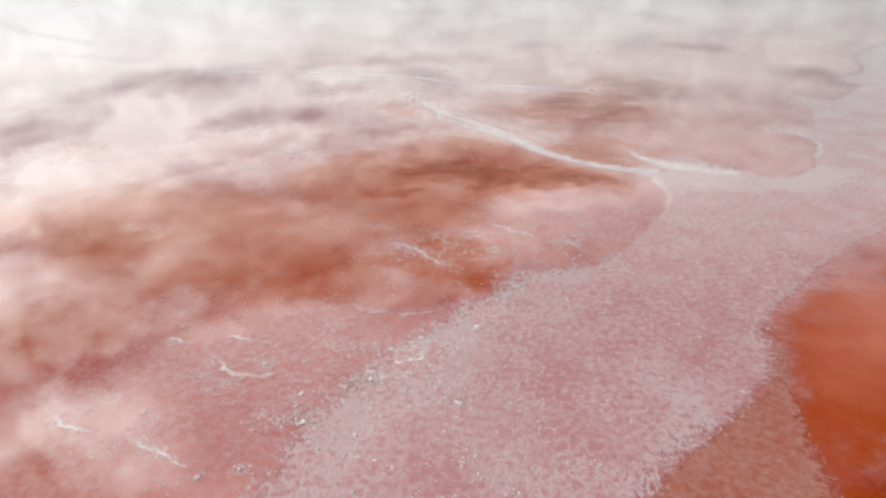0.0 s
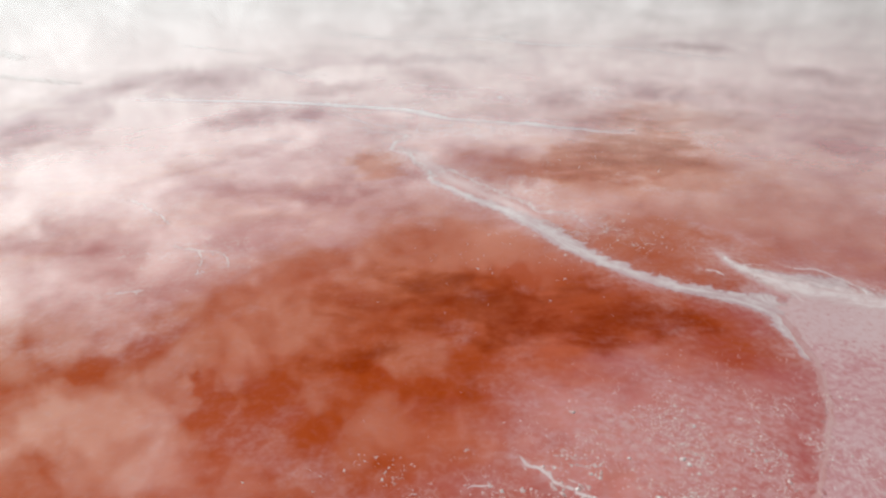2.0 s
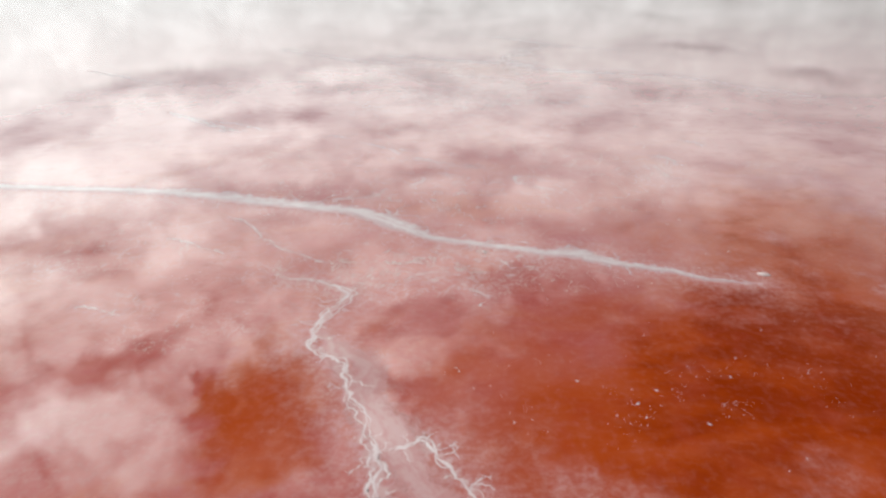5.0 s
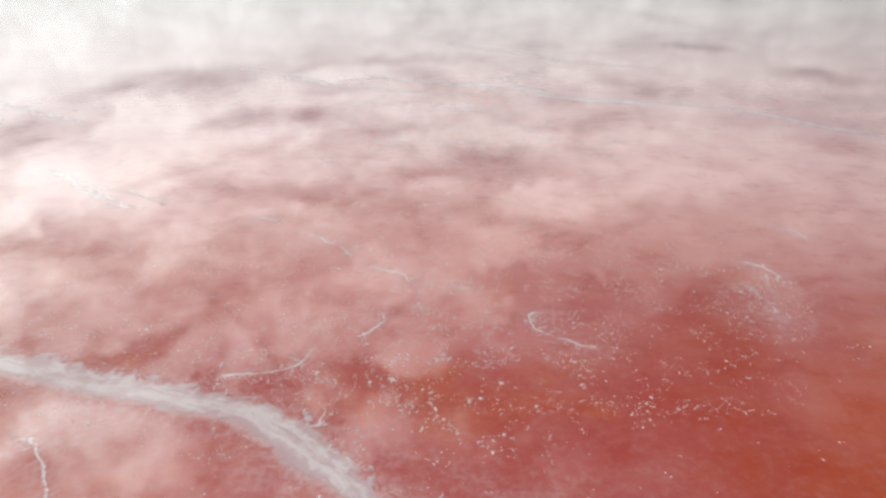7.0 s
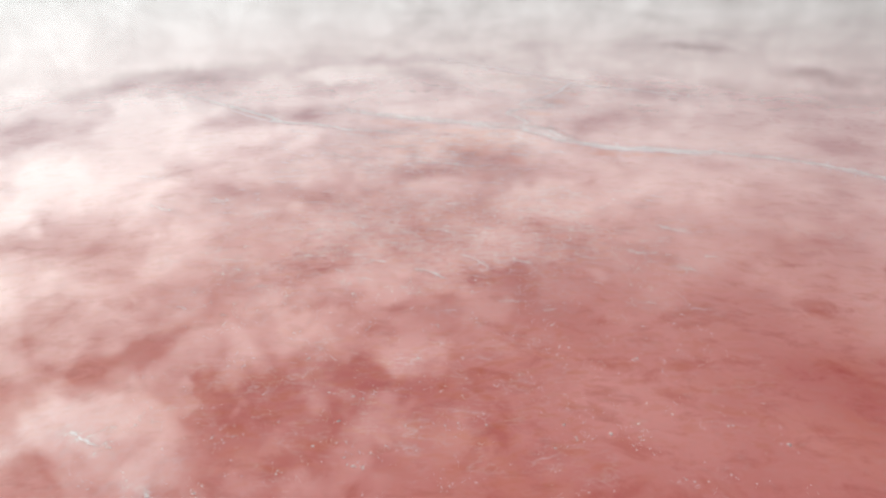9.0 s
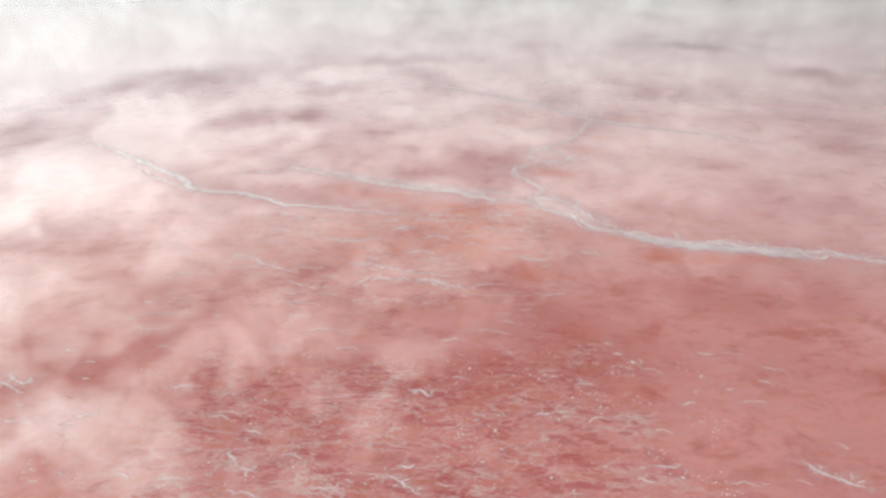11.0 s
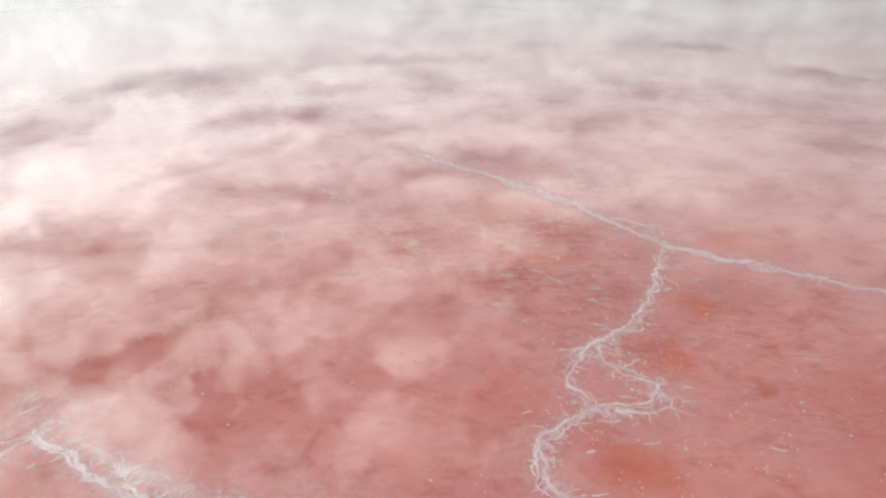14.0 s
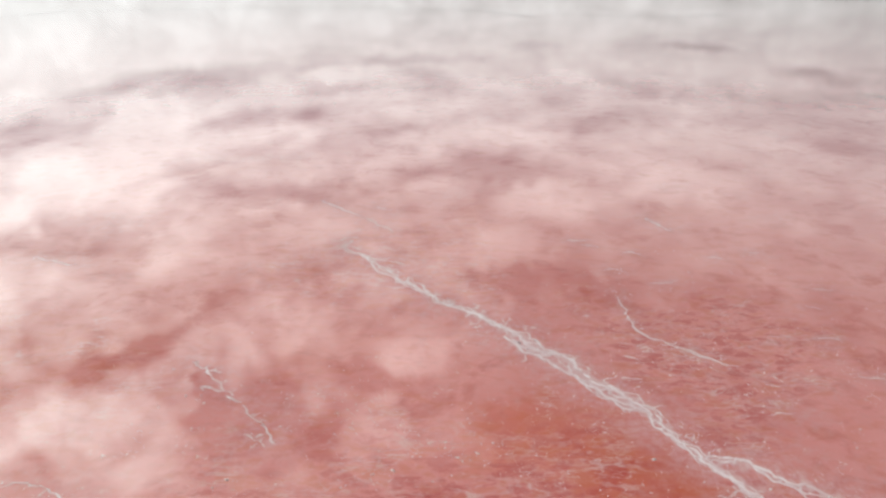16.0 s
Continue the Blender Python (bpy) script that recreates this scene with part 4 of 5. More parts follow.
FAINT = [[(6, 228.7), (7.3, 228), (8.5, 227.5)], [(24.7, 247.9), (26.8, 245.8), (29.2, 244.4)], [(18.1, 227.1), (19.2, 226.1), (19.8, 225.4)],
    [(20.4, 223.9), (21.4, 223.2)], [(20.8, 225.4), (21.8, 225)], [(-7, 235), (-5.6, 235.6), (-3.4, 235.9), (-1, 233.8)],
    [(0.3, 244.4), (3, 241.4), (5.7, 238.3)], [(-0.4, 244.8), (0.8, 244), (1.7, 243.8)], [(0.9, 242.8), (2.9, 241.9)], [(4, 239), (5.5, 238.3)],
    [(24.6, 252.8), (24.5, 249.6), (24.7, 247.7), (25.9, 246.5), (27.5, 245.4), (29.1, 244)], [(30.2, 265.8), (31.6, 262.8)],
    [(2.3, 269.9), (6.4, 265.8), (9.4, 262.8)], [(7.5, 268.5), (9.2, 266.4)], [(6.8, 258.5), (10.6, 256.6)], [(-16.8, 258), (-12.7, 256.6)]]
for k, (table, wd, text) in enumerate(((ROWS, 0.1, "wavy white salt vein lying across rose brine"),
                                      (ROWS_NEAR, 0.08, "short wavy salt vein on rose brine"),
                                      (CURLS, 0.1, "broken curl of foam salt on rose brine"),
                                      (TUFTS, 0.15, "clotted thread of foam salt on rose brine"),
                                      (HOOK, 0.2, "curved frayed white salt vein"),
                                      (LEE, 0.12, "thin thread of foam salt on pink brine"),
                                      (SHORE, 0.17, "clotted tuft of foam salt beside a salt flat"),
                                      (FAINT, 0.05, "faint thread of salt on orange-pink brine"))):
    for i, pts in enumerate(table):
        salt_vein(pts, np.linspace(wd * 1.3, wd * 0.6, len(pts)), 100 + 20 * k + i, text)


def vein_field(x0, x1, y0, y1, count, length, width, seed, label):
    """Short veins that lie roughly side by side, as the wind left them."""
    rng = random.Random(seed)
    for i in range(count):
        x, y = rng.uniform(x0, x1), rng.uniform(y0, y1)
        n = length * rng.uniform(0.4, 1.3)
        a = rng.gauss(-0.06, 0.16)
        c, s = math.cos(a), math.sin(a)
        bow = rng.uniform(-0.15, 0.40) * n
        pts = [(x + c * n * f - s * bow * f * (1 - f) * 2, y + s * n * f + c * bow * f * (1 - f) * 2) for f in (0, 0.33, 0.66, 1)]
        m = width * rng.uniform(0.6, 1.2)
        base = new("salt_vein")
        base.location = (x, y, 0)
        tagged(base, label, "salt vein", "short salt veins in rows")
        L, w = resample(pts, [m * 0.3, m, m * 0.8, m * 0.2], 0.07, seed + i, 0.34, 1.5)
        COURSES.append((L[::6], w[::6], 0.3))
        part("crest", strip_mesh("crest", L - np.array((x, y)), w, 0.05, seed + i, SALT, 1.5, 9), base)


vein_field(-14, 15, 178, 201, 60, 2.2, 0.06, 300, "short wavy salt vein on rose brine")
vein_field(-14, 26, 154, 178, 110, 1.2, 0.07, 400, "short broken salt vein among scattered crumbs")
vein_field(7, 17, 189, 199, 36, 1.1, 0.06, 900, "short jagged salt vein over orange brine")
vein_field(-6, 12, 104, 112, 20, 1.0, 0.08, 500, "short curled salt vein below a broad ridge")
vein_field(-4, 7, 38, 47, 18, 1.1, 0.05, 600, "netted salt vein over an orange hollow")
vein_field(20, 38, 236, 262, 20, 1.6, 0.08, 700, "faint short salt vein on rose brine")
vein_field(14, 26, 204, 220, 14, 1.2, 0.08, 800, "short salt vein near a jagged ridge")
vein_field(13, 30, 220, 230, 22, 1.3, 0.07, 850, "short pale salt vein below a jagged ridge")

# ================= salt flat =================
FLAT = [(21.5, 61.5), (20.9, 55.2), (18.4, 49.6), (13.9, 43.4), (10.7, 40.5), (5.8, 39.6), (2.8, 35.6), (0.6, 33.5), (-3.0, 30.3), (-4.7, 26.2), (-6.9, 24.0), (-7.5, 21.1),
        (-8.4, 19.1), (-10, 10), (4, 10), (8.4, 19.1), (10.5, 21.8), (13.7, 24.0), (17.5, 27.7), (19.0, 32.1), (20.4, 34.1), (24.3, 37.9), (30.5, 43.4), (35.9, 47.2)]
FLAT = FLAT + [(60, 56), (110, 70), (200, 90), (260, 200), (170, 225), (114, 170), (90.6, 144.7), (81.5, 125.6), (70.8, 116.2), (72.1, 110.7), (60.2, 97.5), (55.1, 101.0),
               (52.8, 90.8), (47.9, 80.9), (42.1, 80.9), (44.7, 74.0), (38.9, 63.9), (34.7, 60.2), (28.3, 61.6), (25.0, 64.0)]


def inside(X, Y, poly):
    """Signed distance to a polygon's edge, positive within it."""
    P = np.array(poly, float)
    A, B = P, np.roll(P, -1, 0)
    best = np.full(X.shape, 1e9)
    odd = np.zeros(X.shape, bool)
    for (ax, ay), (bx, by) in zip(A, B):
        ex, ey = bx - ax, by - ay
        t = np.clip(((X - ax) * ex + (Y - ay) * ey) / (ex * ex + ey * ey), 0, 1)
        best = np.minimum(best, (X - ax - t * ex) ** 2 + (Y - ay - t * ey) ** 2)
        cross = (ay > Y) != (by > Y)
        odd ^= cross & (X < (bx - ax) * (Y - ay) / np.where(abs(by - ay) < 1e-9, 1e-9, by - ay) + ax)
    return np.sqrt(best) * np.where(odd, 1, -1)


def axis(knots):
    out = [knots[0][0]]
    for (a, _), (b, step) in zip(knots, knots[1:]):
        n = max(1, int(round((b - a) / step)))
        out += [a + (b - a) * i / n for i in range(1, n + 1)]
    return np.array(out)


salt_ridge(FLAT[0:4], [0.3, 0.25, 0.2, 0.1], 950, "pale crystal ridge along the edge of a salt flat", 0.05, 0.16, 21, 0.2, 0.9, 0, mat=SHELF_SALT, halo=0.5)
salt_ridge([(42.1, 80.9), (44.7, 74.0), (40.6, 66.5)], [0.1, 0.4, 0.3], 951, "pale salt ridge round a bay in a salt flat", 0.05, 0.2, 11, 0.15, 0.8, 0, threads=3, halo=0.5)


def flat_piece():
    X, Y = np.meshgrid(axis([(-13, 0), (36, 0.22), (60, 0.6), (220, 2.5)]), axis([(10, 0), (72, 0.22), (112, 0.6), (232, 2.5)]))
    sd = inside(X, Y, FLAT)
    ragged = np.where((X < 7) & (Y < 44), 1.4, 0.4) * fbm(X, Y, 3.0, 4, 41, 0.6)
    h = np.clip((sd + ragged) * 0.03, -0.06, 0.035)
    grain = fbm(X, Y, 0.8, 3, 43, 0.7) * 0.05
    coarse = smooth(56, 30, Y) * 0.85 + 0.15
    Z = h + grain * coarse * np.clip(0.3 + sd * 0.4, 0.1, 1)
    west = (X < 13) & (Y < 45)
    soft_rim = np.where(west, 3.0, 0.9)
    lift = np.clip((sd + ragged * 0.6) / soft_rim + np.where(west, 0.42, 0.35), 0, 1.3)
    chalk = smooth(9, 0, sd) * np.where(west, 0.75, 0.15)
    chalk = chalk + smooth(1.3, 0.2, np.hypot((X - 29) / 13, (Y - 60.5) / 5)) * 1.4 + smooth(30, 80, Y) * 0.25
    chalk = np.clip(chalk + fbm(X, Y, 5, 4, 49, 0.6) * 0.7, 0, 1)
    return X, Y, np.maximum(Z, -0.02) * 0.15 + 0.007, lift, chalk


def salt_flat():
    base = tagged(new("salt_flat"), "pale pink damp salt flat with a grainy crumbled margin", "salt flat", kind="structure")
    X, Y, Z, lift, chalk = flat_piece()
    part("crust", grid_mesh("crust", X, Y, Z, ROSE_SALT, {"lift": lift, "chalk": chalk}, 0.0041, True), base, "grainy pale pink salt crust")


salt_flat()

SHOAL = [(6, 10), (16, 10), (15.9, 19.1), (16.5, 21.8), (17.5, 25.8), (18.9, 29.8), (18.0, 28.4), (16.2, 26.0), (13.6, 24.0), (11.4, 22.2), (9.5, 20.4), (8.0, 18.6)]


def speckled_shoal():
    """Drowned salt grains beside the flat, dull rose under a hand of brine."""
    X, Y = np.meshgrid(axis([(5, 0), (20, 0.2)]), axis([(10, 0), (31, 0.2)]))
    sd = inside(X, Y, SHOAL) + fbm(X, Y, 1.2, 3, 45, 0.6) * 0.5
    lift = np.clip(sd / 1.4 + 0.45, 0, 1.2)
    me = grid_mesh("drowned_shoal", X, Y, np.where(sd > -1.0, 0.005 + 0.004 * fbm(X, Y, 0.5, 3, 47, 0.7), -0.01), DROWNED_SALT, {"lift": lift, "chalk": sd * 0}, 0.0)
    tagged(new("drowned_shoal", me), "dull rose speckled salt shoal beside an orange pool", "salt flat", kind="structure")


speckled_shoal()

# ================= far banks =================
FAR = "low muddy salt bank far across the lake"
for i, (pts, wd) in enumerate([([(-230, 440), (-149, 465), (-140, 483), (-101, 498), (-42, 510), (-7, 504), (24, 494), (49, 458)], 2.2),
                               ([(51, 475), (70, 468), (93, 462), (120, 470)], 1.6), ([(205, 570), (222, 562), (240, 552)], 9.0),
                               ([(-148, 224), (-125, 198), (-100, 176.6), (-89, 167)], 1.5), ([(-93, 149.5), (-79, 145), (-62, 138)], 1.1),
                                                              ([(98, 187), (104, 170), (106, 159)], 0.8), ([(80, 320), (87, 302)], 0.8)]):
    salt_ridge(pts, wd, 900 + i, FAR, 0.25, 0.8, 9, min(1.5, wd * 0.8), 0, 0, "far salt banks", MUD_SALT, 0, "salt_bank", halo=0.0)


# ================= water =================
# centre, half sizes, strength
RUST = [(0.6, 41.0, 4.4, 2.8, 1.0), (4.5, 65.5, 14, 11, 1.0), (-6, 59, 11, 9, 0.8), (20, 82, 26, 20, 0.42), (17, 70, 9, 7, 0.85), (19, 90, 18, 11, 0.68), (-6.6, 93, 3, 5, 0.8),
        (31, 112, 13, 12, 0.5), (26, 104, 9, 8, 0.58), (3.8, 202.3, 4.8, 1.8, 0.4), (-0.9, 204.3, 4.2, 1.8, 0.4), (18.2, 209.4, 2.9, 2.4, 0.42), (21.5, 191.6, 1.6, 0.8, 0.6), (24.0, 190.0, 2.2, 1.0, 0.5), (27.4, 189.3, 2.0, 0.9, 0.4), (30.6, 188.6, 2.6, 0.9, 0.45)]
RUST = RUST + [(12, 198.7, 5.2, 1.6, 0.6), (19.2, 237.6, 6.0, 5.0, 0.34), (23.9, 236.3, 2.2, 0.9, 0.5), (22.4, 240.4, 1.8, 0.8, 0.55), (32.5, 231.8, 5.0, 2.2, 0.4), (18, 229.8, 4.0, 1.6, 0.4), (26.1, 232.0, 2.2, 1.5, 0.4), (14.3, 213.6, 2.6, 1.9, 0.25), (22.2, 217.5, 2.4, 2.4, 0.45),
               (8, 194, 11, 7, 0.5), (-10, 41, 15, 8, 0.55), (-24, 50, 17, 11, 0.65), (-22, 33, 12, 7, 0.35), (26, 25, 9, 12, 1.0), (20, 17, 5, 5, 1.0), (34, 34, 9, 8, 0.6), (-3, 50, 11, 6, 0.6), (26, 223.5, 2.6, 1.6, 0.45), (22, 121, 8, 5, 0.22)]
DEEP = [(0.6, 41.0, 3.4, 2.2, 0.35), (3.0, 61.5, 8, 4.5, 0.75), (9.5, 60.0, 6.5, 4.5, 0.8), (20, 92, 11, 7, 0.75), (28, 110, 8, 9, 0.35), (24, 100, 7, 7, 0.9), (21, 17.5, 5, 3.5, 0.7), (-4, 60, 5, 4, 0.6), (2, 55, 7, 4, 0.3), (36, 124, 13, 11, 0.25)]
PALE = [(-8, 196, 16, 8, 1.0), (19, 192, 10, 6, 1.0), (29, 31, 9, 8, 0.7), (-2.4, 95.9, 2.0, 5.5, 0.8), (18.0, 199.5, 3.2, 3.0, 0.9), (10.8, 51, 8.5, 5, 0.6), (-7.1, 28.2, 8.5, 8, 0.6), (-14, 106, 13, 10, 0.5), (20.5, 197.5, 2.5, 4, 0.9)]
# shallow shelves of settled salt
SHELVES = [(3, 207.3, 9, 1.4, 0.5), (12, 203.2, 5, 1.4, 0.55), (-8, 27, 10, 8, 0.85), (18.8, 199.0, 2.6, 3.0, 0.95), (21.2, 196.5, 2.2, 2.8, 0.9), (10.5, 201.9, 4, 0.5, 0.6), (3.5, 85, 2.2, 2.0, 0.6), (-3.2, 93.5, 1.1, 4.5, 0.8), (13, 49.5, 8, 5.5, 0.8)]
# drifting films of foam salt: centre, half sizes, density, combed by the wind or netted
FILMS = [(1, 43, 7, 6, 0.6, 0), (-6, 29, 10, 9, 0.6, 0), (0, 106.5, 16, 6, 0.85, 0), (4, 127, 18, 11, 0.42, 0), (3, 189, 19, 14, 0.62, 1), (6, 166, 22, 12, 0.7, 1)]
FILMS = FILMS + [(12, 195.5, 8, 5, 0.95, 1), (6, 170, 20, 10, 0.8, 1), (20, 212, 6, 9, 0.25, 0), (28, 246, 11, 10, 0.6, 1), (10, 257, 13, 12, 0.5, 1), (-8, 244, 12, 12, 0.4, 1), (19, 199, 5, 5, 0.35, 0), (8, 45, 6, 4, 0.4, 0),
         (14, 74, 7, 4, 0.6, 0), (6, 83, 7, 5, 0.75, 0), (-2, 96, 6, 8, 0.35, 0), (-18, 70, 8, 6, 0.5, 0), (-20, 110, 13, 8, 0.6, 0), (-14, 101, 9, 6, 0.6, 0)]
FILMS = FILMS + [(6, 147, 22, 10, 0.42, 1), (12, 136, 16, 8, 0.35, 0), (14, 233, 18, 14, 0.58, 1), (0, 228, 16, 12, 0.32, 1), (25.3, 129, 4, 7, 0.7, 0), (30, 218, 16, 14, 0.4, 1)]


def patches(X, Y, table, seed):
    wx, wy = fbm(X, Y, 7, 5, seed, 0.6) * 5.0, fbm(X, Y, 7, 5, seed + 9, 0.6) * 5.0
    out = np.zeros(X.shape)
    for cx, cy, rx, ry, amount in table:
        k = min(1.0, 0.2 + min(rx, ry) / 5)
        q = np.hypot((X + wx * k - cx) / rx, (Y + wy * k - cy) / ry)
        out = np.maximum(out, smooth(1.6, 0.3, q) * amount)
    return out


def lake():
    xs = axis([(-5000, 0), (-600, 550), (-120, 20), (-40, 2.5), (-26, 0.6), (36, 0.33), (56, 1.2), (130, 4), (600, 25), (5000, 550)])
    ys = axis([(-3000, 0), (-200, 400), (5, 20), (14, 1), (270, 0.33), (300, 0.8), (400, 3), (700, 12), (1200, 50), (5000, 380)])
    X, Y = np.meshgrid(xs, ys)
    shoal, lace, comb, foam = np.zeros(X.shape), np.zeros(X.shape), np.zeros(X.shape), np.zeros(X.shape)
    wob = 1 + fbm(X, Y, 1.6, 3, 61) * 0.9
    for L, w, halo in COURSES:
        if halo <= 0:
            continue
        grow = 0.5 + 1.1 * halo
        pad = 4 * grow + w.max()
        ix = np.where((xs > L[:, 0].min() - pad) & (xs < L[:, 0].max() + pad))[0]
        iy = np.where((ys > L[:, 1].min() - pad) & (ys < L[:, 1].max() + pad))[0]
        if not len(ix) or not len(iy):
            continue
        box = np.s_[iy[0]:iy[-1] + 1, ix[0]:ix[-1] + 1]
        x, y = X[box], Y[box]
        best = np.full(x.shape, 1e9)
        for (px, py), pw in zip(L, w):
            best = np.minimum(best, np.hypot(x - px, y - py) - pw)
        near = np.exp(-(np.maximum(best, 0) / grow) * wob[box].clip(0.3, 2)) * min(1, 0.25 + halo * 0.5)
        shoal[box] = np.maximum(shoal[box], near)
        edge = np.exp(-(np.maximum(best, 0) / (0.06 + 0.22 * w.mean())) * wob[box].clip(0.4, 2)) * min(1, 0.35 + halo * 0.65)
        foam[box] = np.maximum(foam[box], edge)
        lace[box] = np.maximum(lace[box], np.exp(-(np.maximum(best, 0) / (0.6 + 0.7 * halo))) * min(0.6, 0.1 + halo * 0.5))
    for i, (cx, cy, rx, ry, amount, combed) in enumerate(FILMS):
        q = np.hypot((X - cx) / rx, (Y - cy) / ry) + fbm(X, Y, 6, 3, i + 200) * 0.5
        film = comb if combed else lace
        np.maximum(film, smooth(1.2, 0.3, q) * amount, out=film)
    m = (X > -20) & (X < 240) & (Y > 5) & (Y < 240)
    sd = inside(X[m], Y[m], FLAT)
    shoal[m] = np.maximum(shoal[m], smooth(-2.2, 0.8, sd + fbm(X[m], Y[m], 3, 4, 41, 0.6) * 1.5) * 0.85)
    shoal = np.maximum(shoal, patches(X, Y, SHELVES, 97))
    speck = fbm(X, Y, 9, 5, 71, 0.6)
    shoal = np.clip(shoal + smooth(0.25, 0.7, speck) * 0.25, 0, 1)
    rust = patches(X, Y, RUST, 81) * (1 - 0.7 * shoal)
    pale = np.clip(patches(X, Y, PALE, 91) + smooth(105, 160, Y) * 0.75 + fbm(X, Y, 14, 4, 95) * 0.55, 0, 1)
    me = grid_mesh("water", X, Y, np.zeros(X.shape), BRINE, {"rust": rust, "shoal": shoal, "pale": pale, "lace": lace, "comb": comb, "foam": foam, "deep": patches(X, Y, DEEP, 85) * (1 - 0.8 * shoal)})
    tagged(new("water", me), "still pink and orange brine of a salt lake mirroring clouds", "water", kind="structure")


lake()


# ================= crumbs of salt =================
def lump(rng, size):
    """A rough flattened crystal clump, eight facets."""
    a = rng.uniform(0, math.pi)
    c, s = math.cos(a), math.sin(a)
    long = size * rng.uniform(0.8, 1.9)
    V = []
    for x, y, z in ((1, 0, 0.1), (-1, 0, 0.1), (0, 1, 0.1), (0, -1, 0.1), (0, 0, 1), (0, 0, -0.4)):
        x, y = x * long * rng.uniform(0.6, 1.3) + rng.gauss(0, 0.2) * size, y * size * rng.uniform(0.5, 1.2) + rng.gauss(0, 0.2) * size
        V.append((x * c - y * s, x * s + y * c, z * size * 0.05))
    return V


FACETS = [(0, 2, 4), (2, 1, 4), (1, 3, 4), (3, 0, 4), (2, 0, 5), (1, 2, 5), (3, 1, 5), (0, 3, 5)]


def crumbs(cx, cy, rx, ry, count, size, seed, label, mat, clumped=0.15, tilt=0.0, square=False, on=0.0, within=None, strung=0.9):
    rng, V, F = random.Random(seed), [], []
    N = count * 8
    g = np.random.RandomState(seed)
    u, v = (g.uniform(-1, 1, N), g.uniform(-1, 1, N)) if square else (g.normal(0, 0.5, N), g.normal(0, 0.5, N))
    c, s = math.cos(tilt), math.sin(tilt)
    x, y = cx + u * rx * c - v * ry * s, cy + u * rx * s + v * ry * c
    wanted = fbm(x, y, 2.6, 4, seed, 0.6) + (crease(x, y, 1.8, 2, seed + 3) - 0.35) * strung > clumped + 0.13 * strung
    if within:
        wanted &= inside(x, y, within) > -0.4
    keep = np.where(wanted)[0][:count]
    for i in keep:
        q = len(V)
        size_i = size * math.exp(rng.gauss(-0.2, 0.5))
        V += [(x[i] + a, y[i] + b, on + h) for a, b, h in lump(rng, size_i)]
        F += [(a + q, b + q, d + q) for a, b, d in FACETS]
    if F:
        tagged(new("salt_crumbs", mesh_of("salt_crumbs", V, F, mat, {"lift": np.ones(len(V))}, True)), label, "salt crumbs", kind="stuff")


crumbs(-1.0, 30.0, 15, 1.5, 2600, 0.058, 1, "white salt crumbs heaped along the margin of a salt flat", CRUMB, 0.10, 0.86, on=0.01, strung=0.1)
crumbs(0, 25, 6.5, 11, 4500, 0.040, 2, "fine salt crumbs strewn over a pale pink salt flat", CRUMB, -0.1, 0.5, on=0.012, within=FLAT, strung=0.0)
crumbs(13, 38, 13, 15, 9000, 0.027, 19, "fine salt grains bedded in a pale pink salt flat", CRUMB, -0.1, 0.0, True, on=0.012, within=FLAT, strung=0.0)
crumbs(14, 49, 8, 5.5, 4500, 0.024, 20, "fine salt grains on a drowned pink shelf", CRUMB, -0.05, strung=0.3)
crumbs(-8, 28, 10, 9, 4500, 0.030, 3, "fine salt crumbs on shallow pink brine", CRUMB, 0.15)
crumbs(1, 43, 7, 5, 1600, 0.032, 4, "netted salt crumbs over an orange hollow", CRUMB, 0.15)
crumbs(8, 45, 6, 4, 1500, 0.034, 5, "salt crumbs scattered in a shallow pink bay", CRUMB, 0.15)
crumbs(6, 68, 12, 8, 110, 0.034, 6, "few white salt crumbs floating on deep orange brine", CRUMB, -0.2)
crumbs(13.5, 73, 7, 4, 800, 0.037, 7, "salt crumbs strewn beyond a broad ridge", CRUMB, 0.1)
crumbs(14, 93, 12, 5, 300, 0.026, 8, "few lilac salt crumbs on orange brine", CRUMB, 0.1)
crumbs(0, 128, 23, 10, 11000, 0.027, 9, "white salt flecks spread over rose brine", CRUMB, 0.02, square=True, strung=0.35)
crumbs(2, 121, 14, 7, 2500, 0.036, 18, "clumped white salt crumbs on rose brine", CRUMB, 0.12)
crumbs(25.3, 129, 3.5, 7, 320, 0.036, 10, "dense patch of white salt flakes", CRUMB, 0.0)
crumbs(2, 108, 12, 4, 3400, 0.030, 11, "fine salt crumbs below a broad ridge", CRUMB, 0.15)
crumbs(6, 166, 16, 11, 4200, 0.029, 12, "salt crumbs in wind rows on rose brine", CRUMB, 0.15, 0.0, True)
crumbs(6, 146, 16, 9, 2200, 0.028, 17, "salt crumbs strewn thinly on rose brine", CRUMB, 0.12, 0.0, True)
crumbs(22, 214, 12, 18, 1600, 0.027, 13, "sparse salt crumbs on smooth rose brine", CRUMB, 0.0)
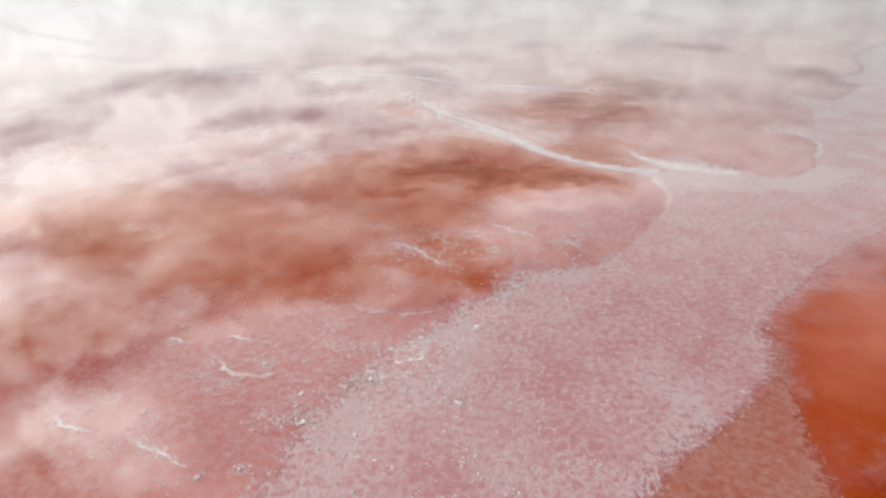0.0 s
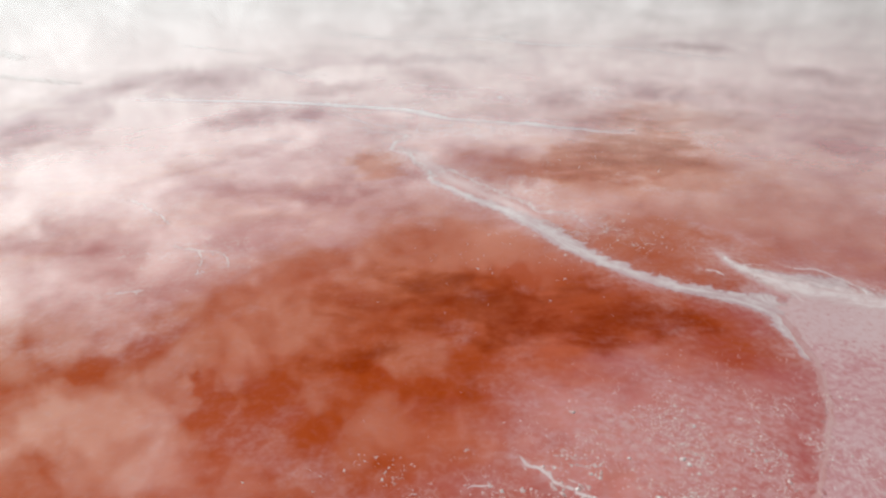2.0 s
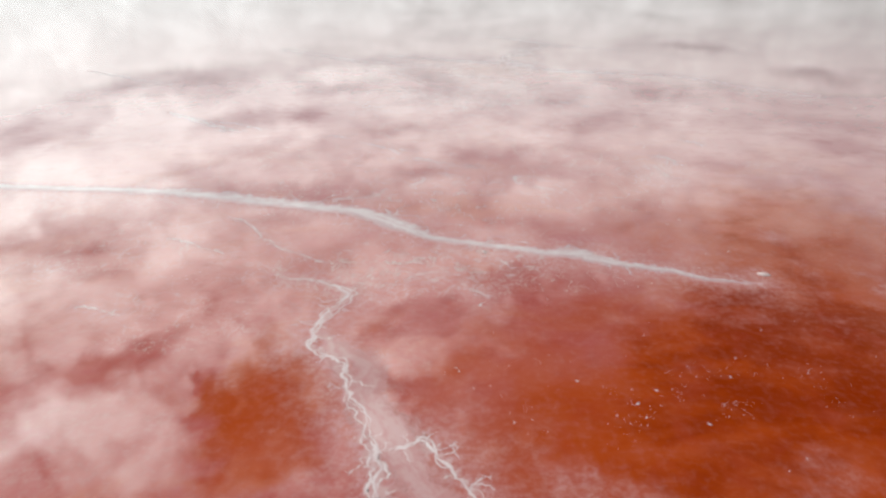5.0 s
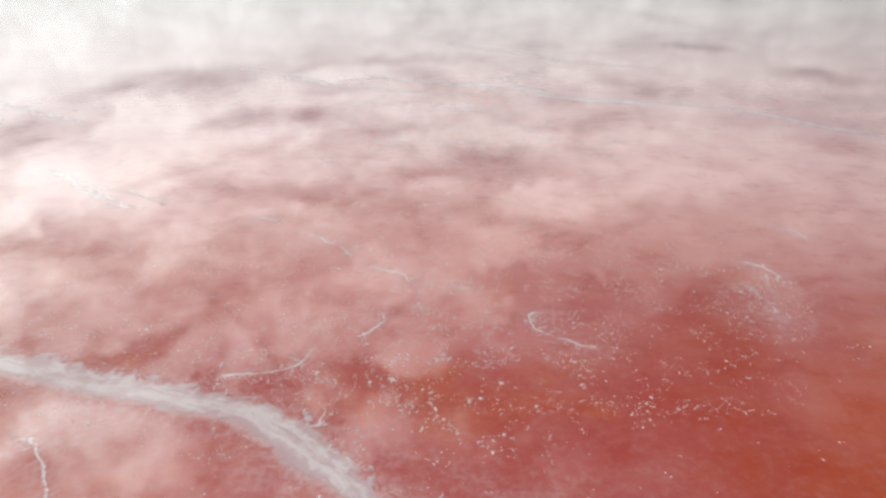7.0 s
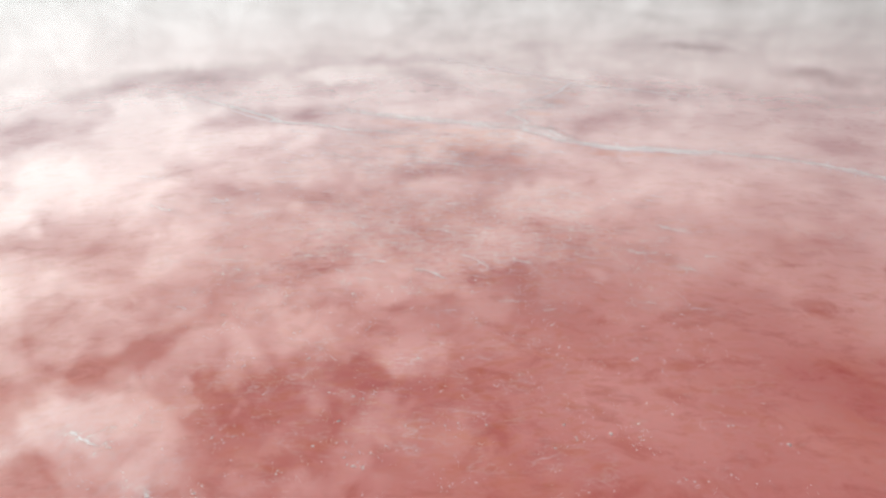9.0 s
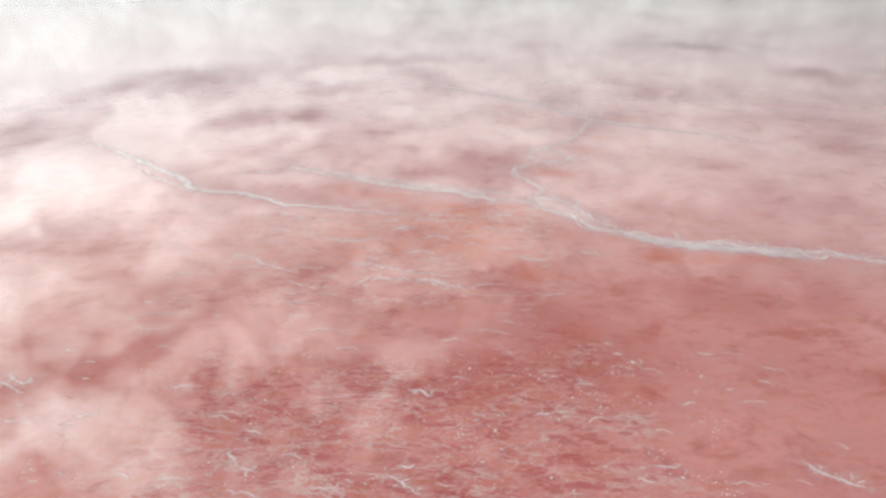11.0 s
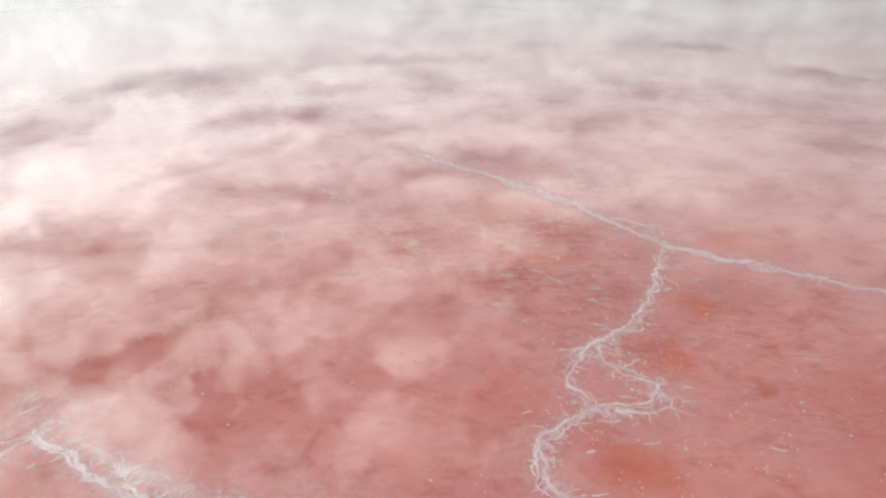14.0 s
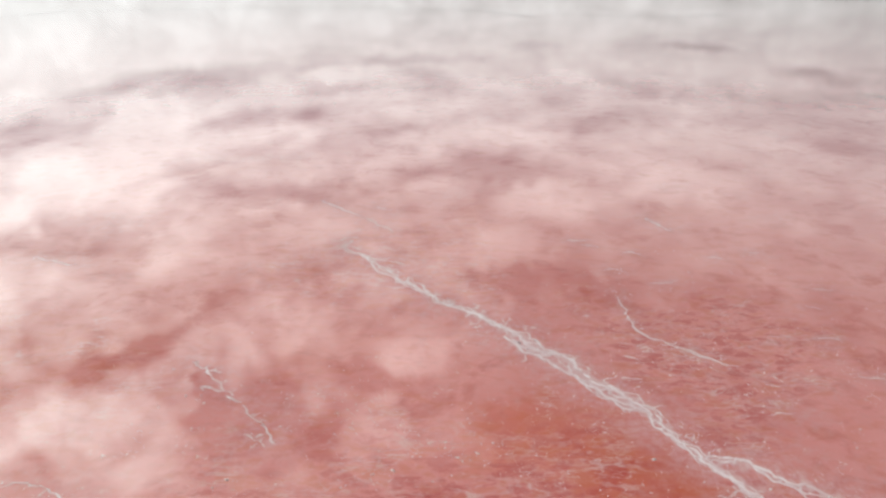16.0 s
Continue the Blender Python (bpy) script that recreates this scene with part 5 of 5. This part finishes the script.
crumbs(0, 224, 18, 10, 1400, 0.027, 14, "sparse salt crumbs on rose brine", CRUMB, 0.1)
crumbs(30, 246, 14, 12, 1400, 0.026, 15, "salt crumbs in faint rows beyond a jagged ridge", CRUMB, 0.15)
crumbs(10, 238, 16, 8, 1500, 0.026, 16, "sparse salt crumbs near a jagged ridge", CRUMB, 0.12)


# ================= larger clumps =================
def salt_clump(x, y, size, seed, label):
    """A lump of salt standing out of the brine, rounded and pitted."""
    bm = bmesh.new()
    bmesh.ops.create_icosphere(bm, subdivisions=3, radius=1.0)
    a = random.Random(seed).uniform(0, math.pi)
    for v in bm.verts:
        n = noise.fractal(v.co * 1.7 + Vector((seed, 0, 0)), 0.8, 2.0, 3)
        v.co *= 1 + 0.35 * n
        v.co = Matrix.Rotation(a * 0.2 - 0.3, 3, "Z") @ Vector((v.co.x * size * 1.5, v.co.y * size * 0.8, v.co.z * size * 0.35))
    me = bpy.data.meshes.new("salt_clump")
    bm.to_mesh(me)
    bm.free()
    me.attributes.new("lift", "FLOAT", "POINT").data.foreach_set("value", np.ones(len(me.vertices), np.float32))
    me.polygons.foreach_set("use_smooth", np.ones(len(me.polygons), bool))
    me.materials.append(CRUMB)
    ob = new("salt_clump", me)
    ob.location = (x, y, 0.02)
    tagged(ob, label, "salt clump", "salt clumps on the lake")


salt_clump(24.6, 106.0, 0.28, 1, "white salt clump standing alone beyond a ridge's tip")
CLUMP_SPOTS = [(-3.4, 62.0), (7.6, 62.2), (3.2, 66.8), (12.1, 75.4), (14.6, 77.0), (18.4, 88.3), (9.4, 93.9), (11.2, 122.4), (6.2, 119.8), (8.8, 118.6), (5.1, 122.6), (-1.7, 128.7),
               (-6.4, 131.2), (12.8, 119.4), (3.4, 132.5), (16.8, 126.2), (0.4, 176.5), (9.7, 171.1), (21.7, 204.0), (24.6, 201.5), (11.9, 222.7), (6.6, 232.4), (28.9, 213.3)]
for i, (cx, cy) in enumerate(CLUMP_SPOTS):
    salt_clump(cx, cy, 0.035 + 0.04 * ((i * 7) % 5) / 4, i + 2, "small white salt clump floating on brine")
